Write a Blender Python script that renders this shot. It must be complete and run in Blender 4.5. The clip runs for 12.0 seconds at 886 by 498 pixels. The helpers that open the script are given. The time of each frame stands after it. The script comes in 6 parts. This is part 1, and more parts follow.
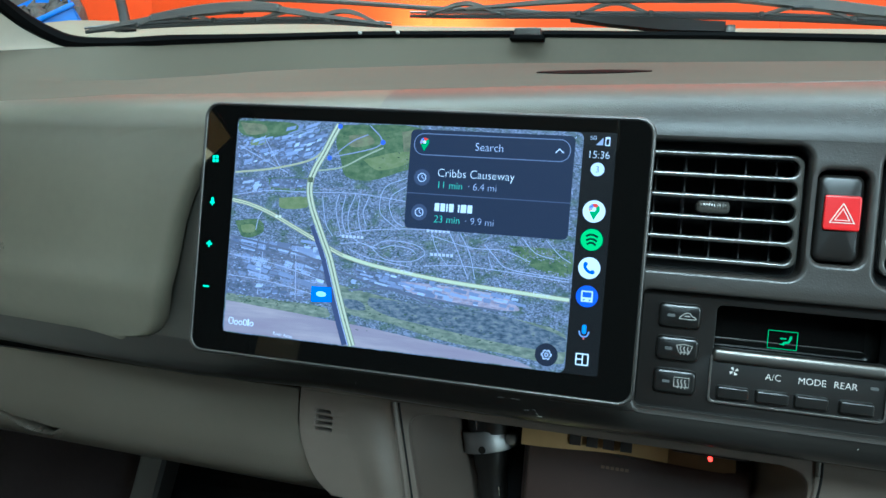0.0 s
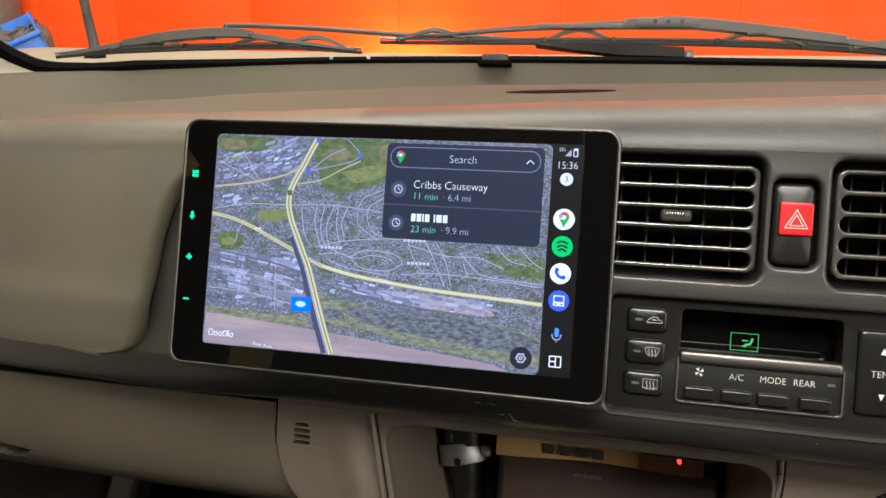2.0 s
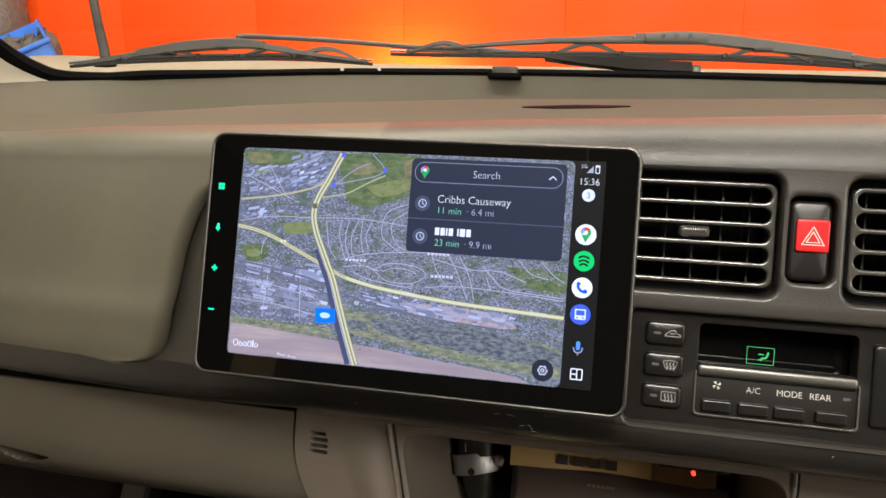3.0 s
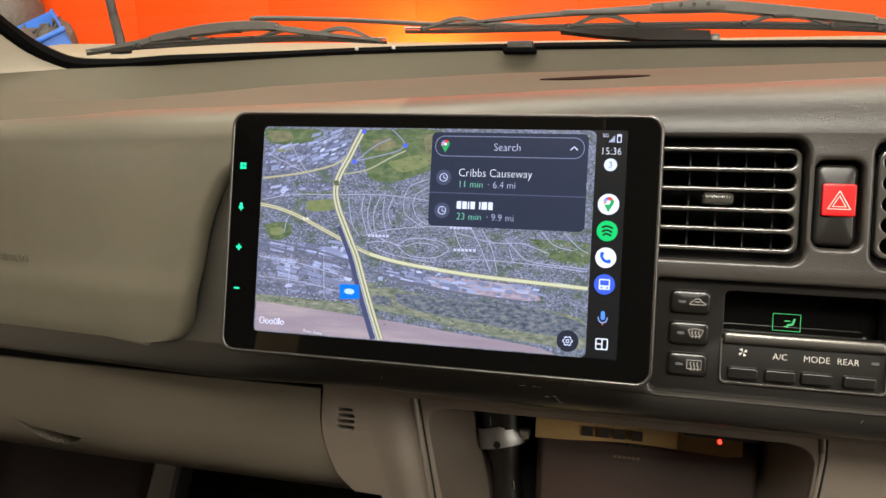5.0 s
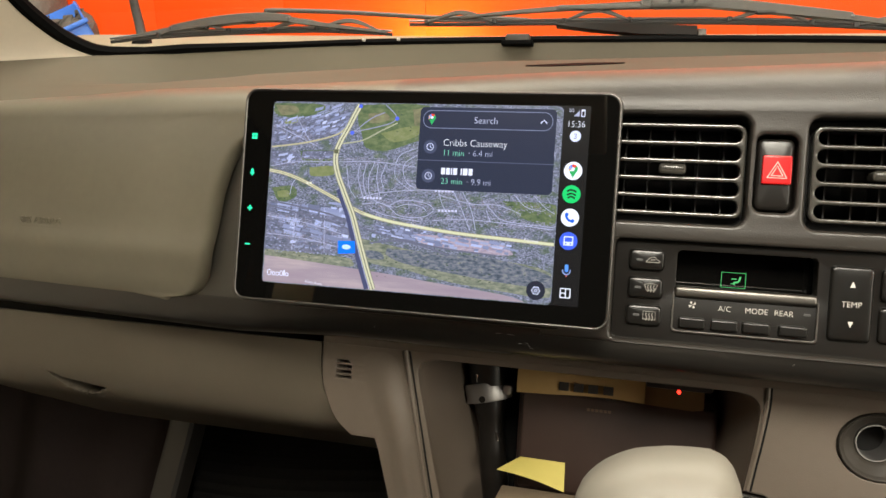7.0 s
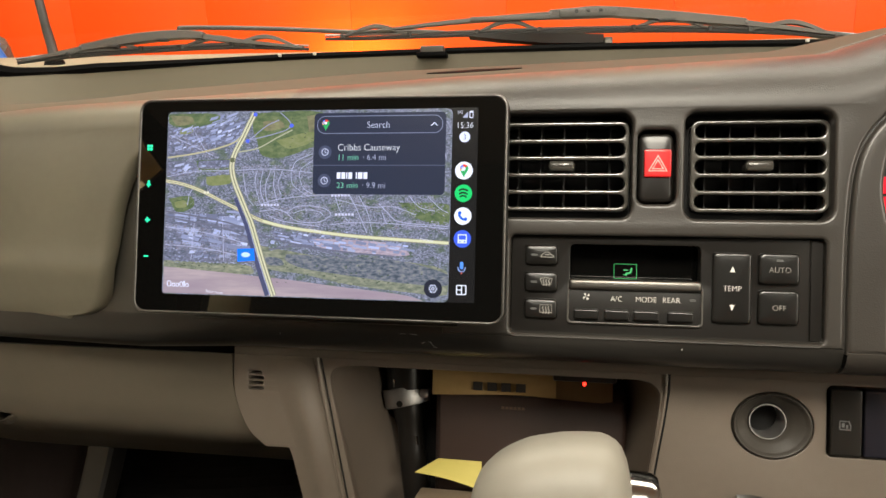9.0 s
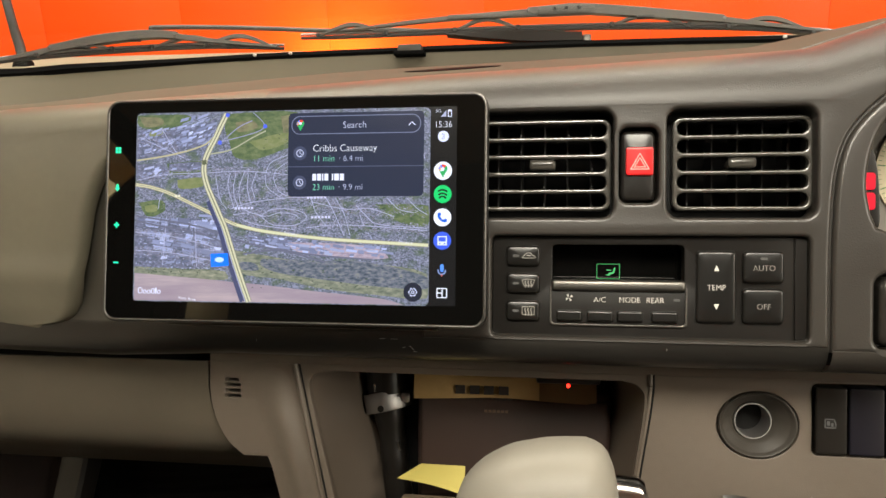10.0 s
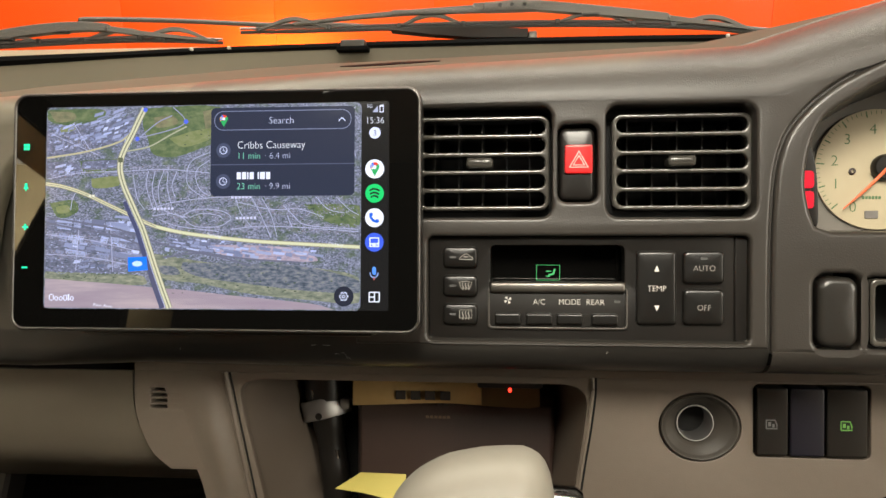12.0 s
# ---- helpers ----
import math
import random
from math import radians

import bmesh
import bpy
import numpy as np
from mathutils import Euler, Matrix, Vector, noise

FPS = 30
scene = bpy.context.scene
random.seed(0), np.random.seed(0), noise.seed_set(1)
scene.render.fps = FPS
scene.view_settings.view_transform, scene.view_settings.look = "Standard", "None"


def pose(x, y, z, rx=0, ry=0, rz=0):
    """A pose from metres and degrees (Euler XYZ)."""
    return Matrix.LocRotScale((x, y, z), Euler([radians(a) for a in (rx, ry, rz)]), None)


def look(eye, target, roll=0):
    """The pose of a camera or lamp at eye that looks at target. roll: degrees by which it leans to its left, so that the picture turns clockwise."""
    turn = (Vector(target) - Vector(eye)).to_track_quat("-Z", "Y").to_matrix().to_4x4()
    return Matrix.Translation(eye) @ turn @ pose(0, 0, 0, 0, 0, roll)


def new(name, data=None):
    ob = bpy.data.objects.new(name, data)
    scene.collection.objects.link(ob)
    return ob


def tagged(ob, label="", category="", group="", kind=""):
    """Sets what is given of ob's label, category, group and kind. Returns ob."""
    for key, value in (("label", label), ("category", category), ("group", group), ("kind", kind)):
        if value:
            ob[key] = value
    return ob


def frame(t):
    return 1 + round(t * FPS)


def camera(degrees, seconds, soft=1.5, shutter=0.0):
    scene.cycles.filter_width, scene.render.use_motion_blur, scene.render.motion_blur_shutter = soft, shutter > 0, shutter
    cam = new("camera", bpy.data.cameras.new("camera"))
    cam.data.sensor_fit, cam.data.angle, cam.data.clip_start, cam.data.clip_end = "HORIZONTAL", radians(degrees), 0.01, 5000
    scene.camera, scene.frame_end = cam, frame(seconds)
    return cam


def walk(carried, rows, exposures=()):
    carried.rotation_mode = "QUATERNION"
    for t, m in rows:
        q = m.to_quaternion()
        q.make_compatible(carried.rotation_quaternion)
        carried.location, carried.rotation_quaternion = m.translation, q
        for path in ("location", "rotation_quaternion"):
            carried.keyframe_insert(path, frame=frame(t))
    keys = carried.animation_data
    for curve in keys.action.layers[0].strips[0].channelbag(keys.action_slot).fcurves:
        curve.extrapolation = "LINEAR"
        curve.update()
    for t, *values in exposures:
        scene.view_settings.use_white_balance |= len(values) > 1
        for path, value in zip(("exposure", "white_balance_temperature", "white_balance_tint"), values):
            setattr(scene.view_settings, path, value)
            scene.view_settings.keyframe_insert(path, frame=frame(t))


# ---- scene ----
# The dashboard has its own axes: x along it, y into it, z up its face, origin on the display's glass.
# DASH leans that face back and lifts it to its height above the workshop floor.
DASH = pose(0, 0, 1.25, -16, 0, 0)
cam = camera(61.5, 12.0)
METRES = 0.273
ROWS = [
    (0.0, 0.0014, 0.0016, 0.0010, 0.26, -3.09, -4.04),

    (0.5, -0.0673, -0.0402, -0.0243, 0.08, -2.09, -3.69),

    (1.0, -0.0367, -0.0733, -0.0289, -0.55, -1.36, -3.38),

    (1.5, -0.0151, -0.0744, -0.0336, -1.33, -1.04, -3.26),

    (2.0, -0.0135, -0.0520, -0.0395, -2.22, -0.71, -3.51),

    (2.5, -0.0611, -0.0637, -0.0306, -2.49, -0.34, -3.78),

    (3.0, -0.0691, -0.0793, -0.0308, -2.38, -0.09, -3.94),

    (3.2, -0.0649, -0.0837, -0.0208, -2.25, -0.14, -3.92),

    (4.8, -0.0790, -0.0777, -0.0480, -1.21, -1.57, -2.67),

    (5.0, -0.0802, -0.0822, -0.0459, -1.09, -1.66, -2.55),

    (5.5, -0.0808, -0.0848, -0.0400, -0.84, -1.51, -2.36),

    (6.0, -0.0808, -0.1004, -0.0343, -0.56, -1.35, -2.41),

    (6.5, -0.0747, -0.1120, -0.0428, -0.42, -1.36, -2.83),

    (7.0, -0.0171, -0.3048, -0.1279, -0.21, -1.83, -3.36),

    (7.2, 0.0473, -0.4425, -0.1456, -0.01, -1.79, -3.45),

    (8.8, 0.1084, -0.3342, -0.1602, -3.88, -0.37, -1.34),

    (9.0, 0.1014, -0.3403, -0.1617, -4.39, -0.35, -1.06),

    (9.5, 0.1044, -0.3264, -0.1566, -5.21, -0.31, -0.67),

    (10.0, 0.1075, -0.2989, -0.1550, -5.87, -0.39, -0.32),

    (10.5, 0.1090, -0.2736, -0.1546, -6.64, -0.61, 0.31),

    (11.0, 0.1475, -0.2288, -0.1422, -7.82, -0.76, 0.98),

    (11.5, 0.1575, -0.2307, -0.1408, -8.70, -0.75, 0.97),

    (12.0, 0.1674, -0.2317, -0.1494, -9.26, -0.46, 0.02),

]
START = DASH @ pose(0.1355, -0.398, 0.0215, 0, 0, 15)
walk(cam, [(t, START @ pose(METRES * x, METRES * y, METRES * z, 90 + pitch, roll, yaw)) for t, x, y, z, yaw, pitch, roll in ROWS],
     [(0.0, -0.05, 4300, -14), (0.3, -0.05, 4650, -10), (0.6, -0.05, 5000, -6), (1.0, -0.05, 5250, -1), (1.5, -0.05, 5600, 3), (2.2, -0.05, 5950, 6), (4.0, -0.02, 6080, 6), (7.0, 0.0, 6350, 6), (12.0, 0.0, 6380, 6)])

# ---- light ----
world = bpy.data.worlds.new("workshop_air")
scene.world = world
world.use_nodes = True
world.node_tree.nodes["Background"].inputs[0].default_value = (1.0, 0.86, 0.68, 1)
world.node_tree.nodes["Background"].inputs[1].default_value = 0.03


def lamp(name, at, to, size_x, size_y, watts, colour):
    data = bpy.data.lights.new(name, "AREA")
    data.shape, data.size, data.size_y, data.energy, data.color = "RECTANGLE", size_x, size_y, watts, colour
    ob = new(name, data)
    ob.matrix_world = look(at, to)
    return ob


WARM = (1.0, 0.9, 0.76)
# unseen workshop lamps; places and strengths tuned to light the dash
lamp("tube_light_front", (0.2, 0.7, 2.75), (0.2, 0.25, 0.9), 3.0, 0.4, 61, WARM)
lamp("tube_light_left", (-1.9, -0.8, 3.0), (-0.4, 0.0, 1.2), 0.9, 1.6, 46, WARM)
lamp("tube_light_right", (3.85, -2.35, 2.6), (0.1, 0.0, 1.1), 1.2, 1.2, 108, WARM)
lamp("tube_light_rear", (0.27, -1.9, 3.15), (0.2, -0.6, 1.0), 0.8, 0.8, 100, WARM)
# unseen lamp added below the cab roof to brighten the dash
lamp("cab_dome_light", (0.25, -0.62, 1.93), (0.15, -0.1, 1.0), 0.9, 0.3, 8.7, WARM)
# unseen lamp added to brighten the wall that the screen glass mirrors
lamp("tube_light_back", (-3.3, -4.2, 3.1), (-3.8, -5.0, 3.4), 1.2, 0.2, 120, WARM)
# unseen source added for the yellow glow low on the orange wall
lamp("inspection_lamp", (-0.47, 1.65, 1.235), (-0.47, 1.75, 1.33), 0.2, 0.03, 2.2, (1.0, 0.8, 0.5))

# ---- materials ----
def nodes_of(m):
    m.use_nodes = True
    t = m.node_tree
    return t, t.nodes["Principled BSDF"]


def mat(name, col, rough=0.5, metal=0.0, grain=0, bump=0.0, var=0.18, spec=0.5, coat=0.0, cells=False, dirt=9.0, wear=0.07):
    """A procedural surface: two scales of colour change, roughness wear and a fine relief of `grain` cells a metre."""
    m = bpy.data.materials.new(name)
    t, b = nodes_of(m)
    link = t.links.new
    tc = t.nodes.new("ShaderNodeTexCoord")
    big, fine = t.nodes.new("ShaderNodeTexNoise"), t.nodes.new("ShaderNodeTexNoise")
    big.inputs["Scale"].default_value, big.inputs["Detail"].default_value = dirt, 5
    fine.inputs["Scale"].default_value, fine.inputs["Detail"].default_value = 140, 3
    add = t.nodes.new("ShaderNodeMath")
    add.operation = "MULTIPLY_ADD"
    add.inputs[1].default_value = 0.35
    ramp = t.nodes.new("ShaderNodeMapRange")
    ramp.inputs["From Min"].default_value, ramp.inputs["From Max"].default_value = 0.38, 1.0
    mix = t.nodes.new("ShaderNodeMix")
    mix.data_type = "RGBA"
    mix.inputs["A"].default_value = (*[c * (1 - var) for c in col], 1)
    mix.inputs["B"].default_value = (*[min(1, c * (1 + var)) for c in col], 1)
    for n in (big, fine):
        link(tc.outputs["Object"], n.inputs["Vector"])
    link(fine.outputs["Fac"], add.inputs[0])
    link(big.outputs["Fac"], add.inputs[2])
    link(add.outputs[0], ramp.inputs["Value"])
    link(ramp.outputs[0], mix.inputs["Factor"])
    link(mix.outputs["Result"], b.inputs["Base Color"])
    rr_ = t.nodes.new("ShaderNodeMapRange")
    rr_.inputs["To Min"].default_value, rr_.inputs["To Max"].default_value = max(0.015, rough - wear), min(1, rough + wear)
    link(big.outputs["Fac"], rr_.inputs["Value"])
    link(rr_.outputs[0], b.inputs["Roughness"])
    b.inputs["Metallic"].default_value = metal
    b.inputs["Specular IOR Level"].default_value = spec
    b.inputs["Coat Weight"].default_value = coat
    if bump:
        if cells:
            g = t.nodes.new("ShaderNodeTexVoronoi")
            g.feature = "DISTANCE_TO_EDGE"
            g.inputs["Scale"].default_value = grain
            warp = t.nodes.new("ShaderNodeTexNoise")
            warp.inputs["Scale"].default_value = grain * 0.4
            addv = t.nodes.new("ShaderNodeMix")
            addv.data_type = "VECTOR"
            addv.inputs["Factor"].default_value = 2.5 / grain
            link(tc.outputs["Object"], warp.inputs["Vector"])
            link(tc.outputs["Object"], addv.inputs["A"])
            link(warp.outputs["Color"], addv.inputs["B"])
            link(addv.outputs["Result"], g.inputs["Vector"])
            out = g.outputs["Distance"]
        else:
            g = t.nodes.new("ShaderNodeTexNoise")
            g.inputs["Scale"].default_value, g.inputs["Detail"].default_value = grain, 4
            link(tc.outputs["Object"], g.inputs["Vector"])
            out = g.outputs["Fac"]
        bp = t.nodes.new("ShaderNodeBump")
        bp.inputs["Strength"].default_value, bp.inputs["Distance"].default_value = bump, 0.6 / grain
        link(out, bp.inputs["Height"])
        link(bp.outputs[0], b.inputs["Normal"])
    return m


def glow(name, col, strength=1.0):
    m = bpy.data.materials.new(name)
    t, b = nodes_of(m)
    b.inputs["Base Color"].default_value = (0.01, 0.01, 0.01, 1)
    b.inputs["Roughness"].default_value = 0.6
    b.inputs["Emission Color"].default_value = (*col, 1)
    b.inputs["Emission Strength"].default_value = strength
    return m


def rgb(r, g, b):
    """Linear colour from the 0 to 255 values of a picture."""
    return tuple((c / 255) ** 2.2 for c in (r, g, b))


LEATHER = mat("grained_dash_vinyl", (0.034, 0.03, 0.0258), 0.41, grain=640, bump=0.3, var=0.12, cells=True, spec=0.42, wear=0.03)
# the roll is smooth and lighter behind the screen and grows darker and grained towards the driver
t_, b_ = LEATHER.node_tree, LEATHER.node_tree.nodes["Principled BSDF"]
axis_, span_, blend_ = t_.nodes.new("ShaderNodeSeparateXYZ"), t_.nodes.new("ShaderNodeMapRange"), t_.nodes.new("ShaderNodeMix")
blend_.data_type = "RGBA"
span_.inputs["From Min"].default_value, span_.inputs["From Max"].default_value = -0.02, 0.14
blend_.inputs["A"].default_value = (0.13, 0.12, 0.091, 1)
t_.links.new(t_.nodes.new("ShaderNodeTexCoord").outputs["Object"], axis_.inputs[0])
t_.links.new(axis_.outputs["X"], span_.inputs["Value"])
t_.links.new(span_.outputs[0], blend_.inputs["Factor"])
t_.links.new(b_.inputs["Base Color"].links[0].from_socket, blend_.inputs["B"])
# above its grained front the roll is smooth and tan, least so towards the driver; the grain fades out into the face below
def sums(kind, a, b):
    n = t_.nodes.new("ShaderNodeMath")
    n.operation = kind
    for k, v in enumerate((a, b)):
        if isinstance(v, float):
            n.inputs[k].default_value = v
        else:
            t_.links.new(v, n.inputs[k])
    return n.outputs[0]


def ranged(v, low, high):
    n = t_.nodes.new("ShaderNodeMapRange")
    n.interpolation_type = "SMOOTHSTEP"
    n.inputs["From Min"].default_value, n.inputs["From Max"].default_value = low, high
    t_.links.new(v, n.inputs["Value"])
    return n.outputs[0]


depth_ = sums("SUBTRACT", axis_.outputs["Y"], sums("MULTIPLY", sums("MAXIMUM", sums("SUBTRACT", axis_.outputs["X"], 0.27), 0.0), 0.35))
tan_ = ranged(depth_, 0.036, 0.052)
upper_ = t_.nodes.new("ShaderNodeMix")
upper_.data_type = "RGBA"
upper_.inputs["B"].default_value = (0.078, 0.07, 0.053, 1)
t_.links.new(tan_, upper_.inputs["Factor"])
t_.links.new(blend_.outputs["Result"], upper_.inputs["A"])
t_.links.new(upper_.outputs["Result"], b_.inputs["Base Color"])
grain_ = sums("MULTIPLY", ranged(axis_.outputs["Y"], 0.0325, 0.0345), sums("SUBTRACT", 1.0, tan_))
t_.links.new(sums("ADD", sums("MULTIPLY", grain_, 0.3), 0.05), b_.inputs["Normal"].links[0].from_node.inputs["Strength"])
SHELL = mat("fine_grained_dash_plastic", (0.031, 0.0273, 0.0236), 0.34, grain=620, bump=0.13, var=0.12, cells=True, spec=0.5, wear=0.03)
LID = mat("smooth_dash_vinyl", (0.138, 0.125, 0.0922), 0.4, grain=1300, bump=0.12, var=0.1, spec=0.22)
PAD = mat("matt_dash_top", (0.086, 0.0774, 0.0587), 0.62, grain=900, bump=0.12, var=0.1, spec=0.05)
# the stronger light on the passenger side is put into the dash top's colour
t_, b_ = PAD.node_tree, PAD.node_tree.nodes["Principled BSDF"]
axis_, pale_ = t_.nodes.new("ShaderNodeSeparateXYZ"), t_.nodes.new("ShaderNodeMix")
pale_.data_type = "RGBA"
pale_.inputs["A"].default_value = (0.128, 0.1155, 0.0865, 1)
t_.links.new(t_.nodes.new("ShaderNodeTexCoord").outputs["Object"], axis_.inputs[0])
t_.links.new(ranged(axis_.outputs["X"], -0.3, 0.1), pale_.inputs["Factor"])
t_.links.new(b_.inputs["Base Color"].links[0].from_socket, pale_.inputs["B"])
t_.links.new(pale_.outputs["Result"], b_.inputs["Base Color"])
# darker copy of the lid vinyl: the passenger face's shade is in the colour
FACEGREY = mat("grey_dash_face", (0.039, 0.036, 0.029), 0.42, grain=1300, bump=0.12, var=0.1)
FACE = mat("dark_dash_plastic", (0.018, 0.0165, 0.0145), 0.29, grain=1100, bump=0.15, var=0.15)
BLACK = mat("black_plastic", (0.008, 0.0068, 0.0058), 0.32, grain=1500, bump=0.08, spec=0.45)
SLAT = mat("vent_plastic", (0.048, 0.0445, 0.0385), 0.2, spec=0.95, grain=1500, bump=0.06)
# near-black for holes and gaps: the shade inside them is in the colour
HOLE = mat("hole_shade_black", (0.005, 0.0048, 0.0046), 0.7, spec=0.2)
SOCKET = mat("dark_socket_plastic", (0.034, 0.0295, 0.0245), 0.45, grain=1300, bump=0.1, var=0.1, spec=0.3)
GLOVE = mat("grey_brown_glove_box_plastic", (0.081, 0.0685, 0.0508), 0.45, grain=900, bump=0.2, var=0.1, spec=0.4)
GREY = mat("grey_lower_dash", (0.104, 0.084, 0.0665), 0.42, grain=900, bump=0.2, var=0.1)
KNOB = mat("cream_knob_plastic", (0.185, 0.171, 0.141), 0.5, grain=1300, bump=0.06, var=0.06)
CHROME = mat("chrome", (0.36, 0.35, 0.34), 0.12, 1.0, var=0.05)
ALLOY = mat("brushed_alloy", (0.4, 0.39, 0.38), 0.52, 1.0, grain=600, bump=0.1, var=0.1)
SATIN = mat("satin_trim_metal", (0.15, 0.142, 0.13), 0.4, 1.0, var=0.08)
BEZEL = mat("bezel_metal_edge", (0.1, 0.095, 0.09), 0.34, 0.9, var=0.1)
GLASSBLACK = mat("black_front_glass", (0.003, 0.0029, 0.0027), 0.02, spec=0.55, var=0.05, wear=0.003)
RUBBER = mat("wiper_rubber", (0.0025, 0.0025, 0.0025), 0.7, grain=700, bump=0.1, spec=0.05)
BLADE = mat("wiper_blade_rubber", (0.042, 0.041, 0.039), 0.55, grain=700, bump=0.1)
WIPER = mat("wiper_grey_paint", (0.1, 0.097, 0.086), 0.5, grain=500, bump=0.12)
WHITE = mat("white_van_paint", (0.33, 0.305, 0.22), 0.75, var=0.08, spec=0.08)
ORANGE = mat("orange_gloss_paint", (0.85, 0.078, 0.004), 0.4, var=0.06, spec=0.2, dirt=2.0)
BEAD = mat("worn_grey_bead", (0.085, 0.078, 0.066), 0.5, grain=420, bump=0.7, var=0.35, dirt=90)
PRINT = mat("white_print", (0.62, 0.6, 0.56), 0.5, var=0.05)
SYMBOL = mat("grey_print", (0.27, 0.26, 0.24), 0.5, var=0.05)
DIMPRINT = mat("dim_print", (0.07, 0.07, 0.07), 0.5, var=0.05)
HEADLINER = mat("beige_trim", (0.6, 0.54, 0.43), 0.7, grain=500, bump=0.15, var=0.06)
CARPET = mat("black_ribbed_mat", (0.007, 0.0066, 0.0062), 0.85, grain=400, bump=0.4, spec=0.1)
CARPETGREY = mat("grey_carpet", (0.019, 0.0145, 0.0135), 0.95, grain=700, bump=0.6, var=0.25, spec=0.05)
CONCRETE = mat("workshop_concrete", (0.32, 0.31, 0.29), 0.7, grain=60, bump=0.2, dirt=1.5)
PLASTER = mat("workshop_wall_paint", (0.5, 0.48, 0.44), 0.7, grain=50, bump=0.1, dirt=1.5)
OCHRE = mat("workshop_cream_paint", (0.52, 0.43, 0.25), 0.7, grain=50, bump=0.1, dirt=1.5)
CARD = mat("manila_card", (0.32, 0.21, 0.08), 0.7, grain=300, bump=0.1, var=0.12)
YELLOW = mat("yellow_paper", (0.46, 0.39, 0.1), 0.7, grain=300, bump=0.05, var=0.05)
INK = mat("marker_ink", (0.015, 0.012, 0.01), 0.6)
BROWN = mat("brown_vinyl", (0.03, 0.0165, 0.0125), 0.5, grain=500, bump=0.1, cells=True)
BLUEBIN = mat("blue_bin_plastic", (0.04, 0.16, 0.62), 0.4)
REDLENS = mat("red_button", (0.45, 0.008, 0.01), 0.3, var=0.05)
DIAL = mat("cream_dial", (0.38, 0.325, 0.215), 0.6, var=0.06)
DIALGREEN = mat("green_dial_print", (0.06, 0.125, 0.05), 0.6)
NEEDLE = mat("orange_needle", (0.7, 0.12, 0.03), 0.5)
STEEL = mat("grey_steel", (0.22, 0.22, 0.22), 0.45, 0.6, grain=200, bump=0.1)

# ---- builders ----
BASE = {}


def finish(me, angle=38):
    for p in me.polygons:
        p.use_smooth = True
    me.set_sharp_from_angle(angle=radians(angle))
    return me


def thing(name, base, label, category, group=""):
    """The empty at the base of a thing, in the dashboard's axes."""
    ob = new(name)
    ob.empty_display_size = 0.02
    ob.matrix_world = DASH @ Matrix.Translation(base)
    BASE[ob] = Vector(base)
    return tagged(ob, label, category, group)


def part(name, me, material, parent, label=""):
    """One mesh, given in the dashboard's axes, as a part of a thing or of a part."""
    ob = new(name, finish(me))
    me.transform(Matrix.Translation(-BASE[parent]))
    me.materials.append(material)
    BASE[ob] = BASE[parent]
    ob.parent = parent
    return tagged(ob, label)


def solid(name, me, material, label, category="", kind="structure", matrix=None):
    """A thing or a piece of the setting that is one mesh."""
    ob = new(name, finish(me))
    me.materials.append(material)
    ob.matrix_world = DASH if matrix is None else matrix
    BASE[ob] = Vector()
    return tagged(ob, label, category, "", kind)


def done(bm):
    bmesh.ops.recalc_face_normals(bm, faces=bm.faces)
    me = bpy.data.meshes.new("mesh")
    bm.to_mesh(me)
    bm.free()
    return me


def join(*meshes):
    bm = bmesh.new()
    for me in meshes:
        bm.from_mesh(me)
        bpy.data.meshes.remove(me)
    me = bpy.data.meshes.new("mesh")
    bm.to_mesh(me)
    bm.free()
    return me


def box(x0, x1, y0, y1, z0, z1, r=0.0, seg=2):
    bm = bmesh.new()
    bmesh.ops.create_cube(bm, size=1)
    for v in bm.verts:
        v.co = ((x0 + x1) / 2 + v.co.x * (x1 - x0), (y0 + y1) / 2 + v.co.y * (y1 - y0), (z0 + z1) / 2 + v.co.z * (z1 - z0))
    if r:
        bmesh.ops.bevel(bm, geom=bm.edges[:], offset=r, segments=seg, affect="EDGES", profile=0.5)
    return done(bm)


def rr(x0, x1, z0, z1, r, n=5):
    """A rounded rectangle as a loop of points."""
    pts = []
    for cx, cz, a in ((x1 - r, z1 - r, 0), (x0 + r, z1 - r, 90), (x0 + r, z0 + r, 180), (x1 - r, z0 + r, 270)):
        for k in range(n + 1):
            w = radians(a + 90 * k / n)
            pts.append((cx + r * math.cos(w), cz + r * math.sin(w)))
    return pts


def circle(cx, cz, r, n=32, rz=None):
    return [(cx + r * math.cos(2 * math.pi * k / n), cz + (rz or r) * math.sin(2 * math.pi * k / n)) for k in range(n)]


def curve_mesh(data):
    ob = new("tmp", data)
    dg = bpy.context.evaluated_depsgraph_get()
    me = bpy.data.meshes.new_from_object(ob.evaluated_get(dg))
    bpy.data.objects.remove(ob)
    bpy.data.curves.remove(data)
    return me


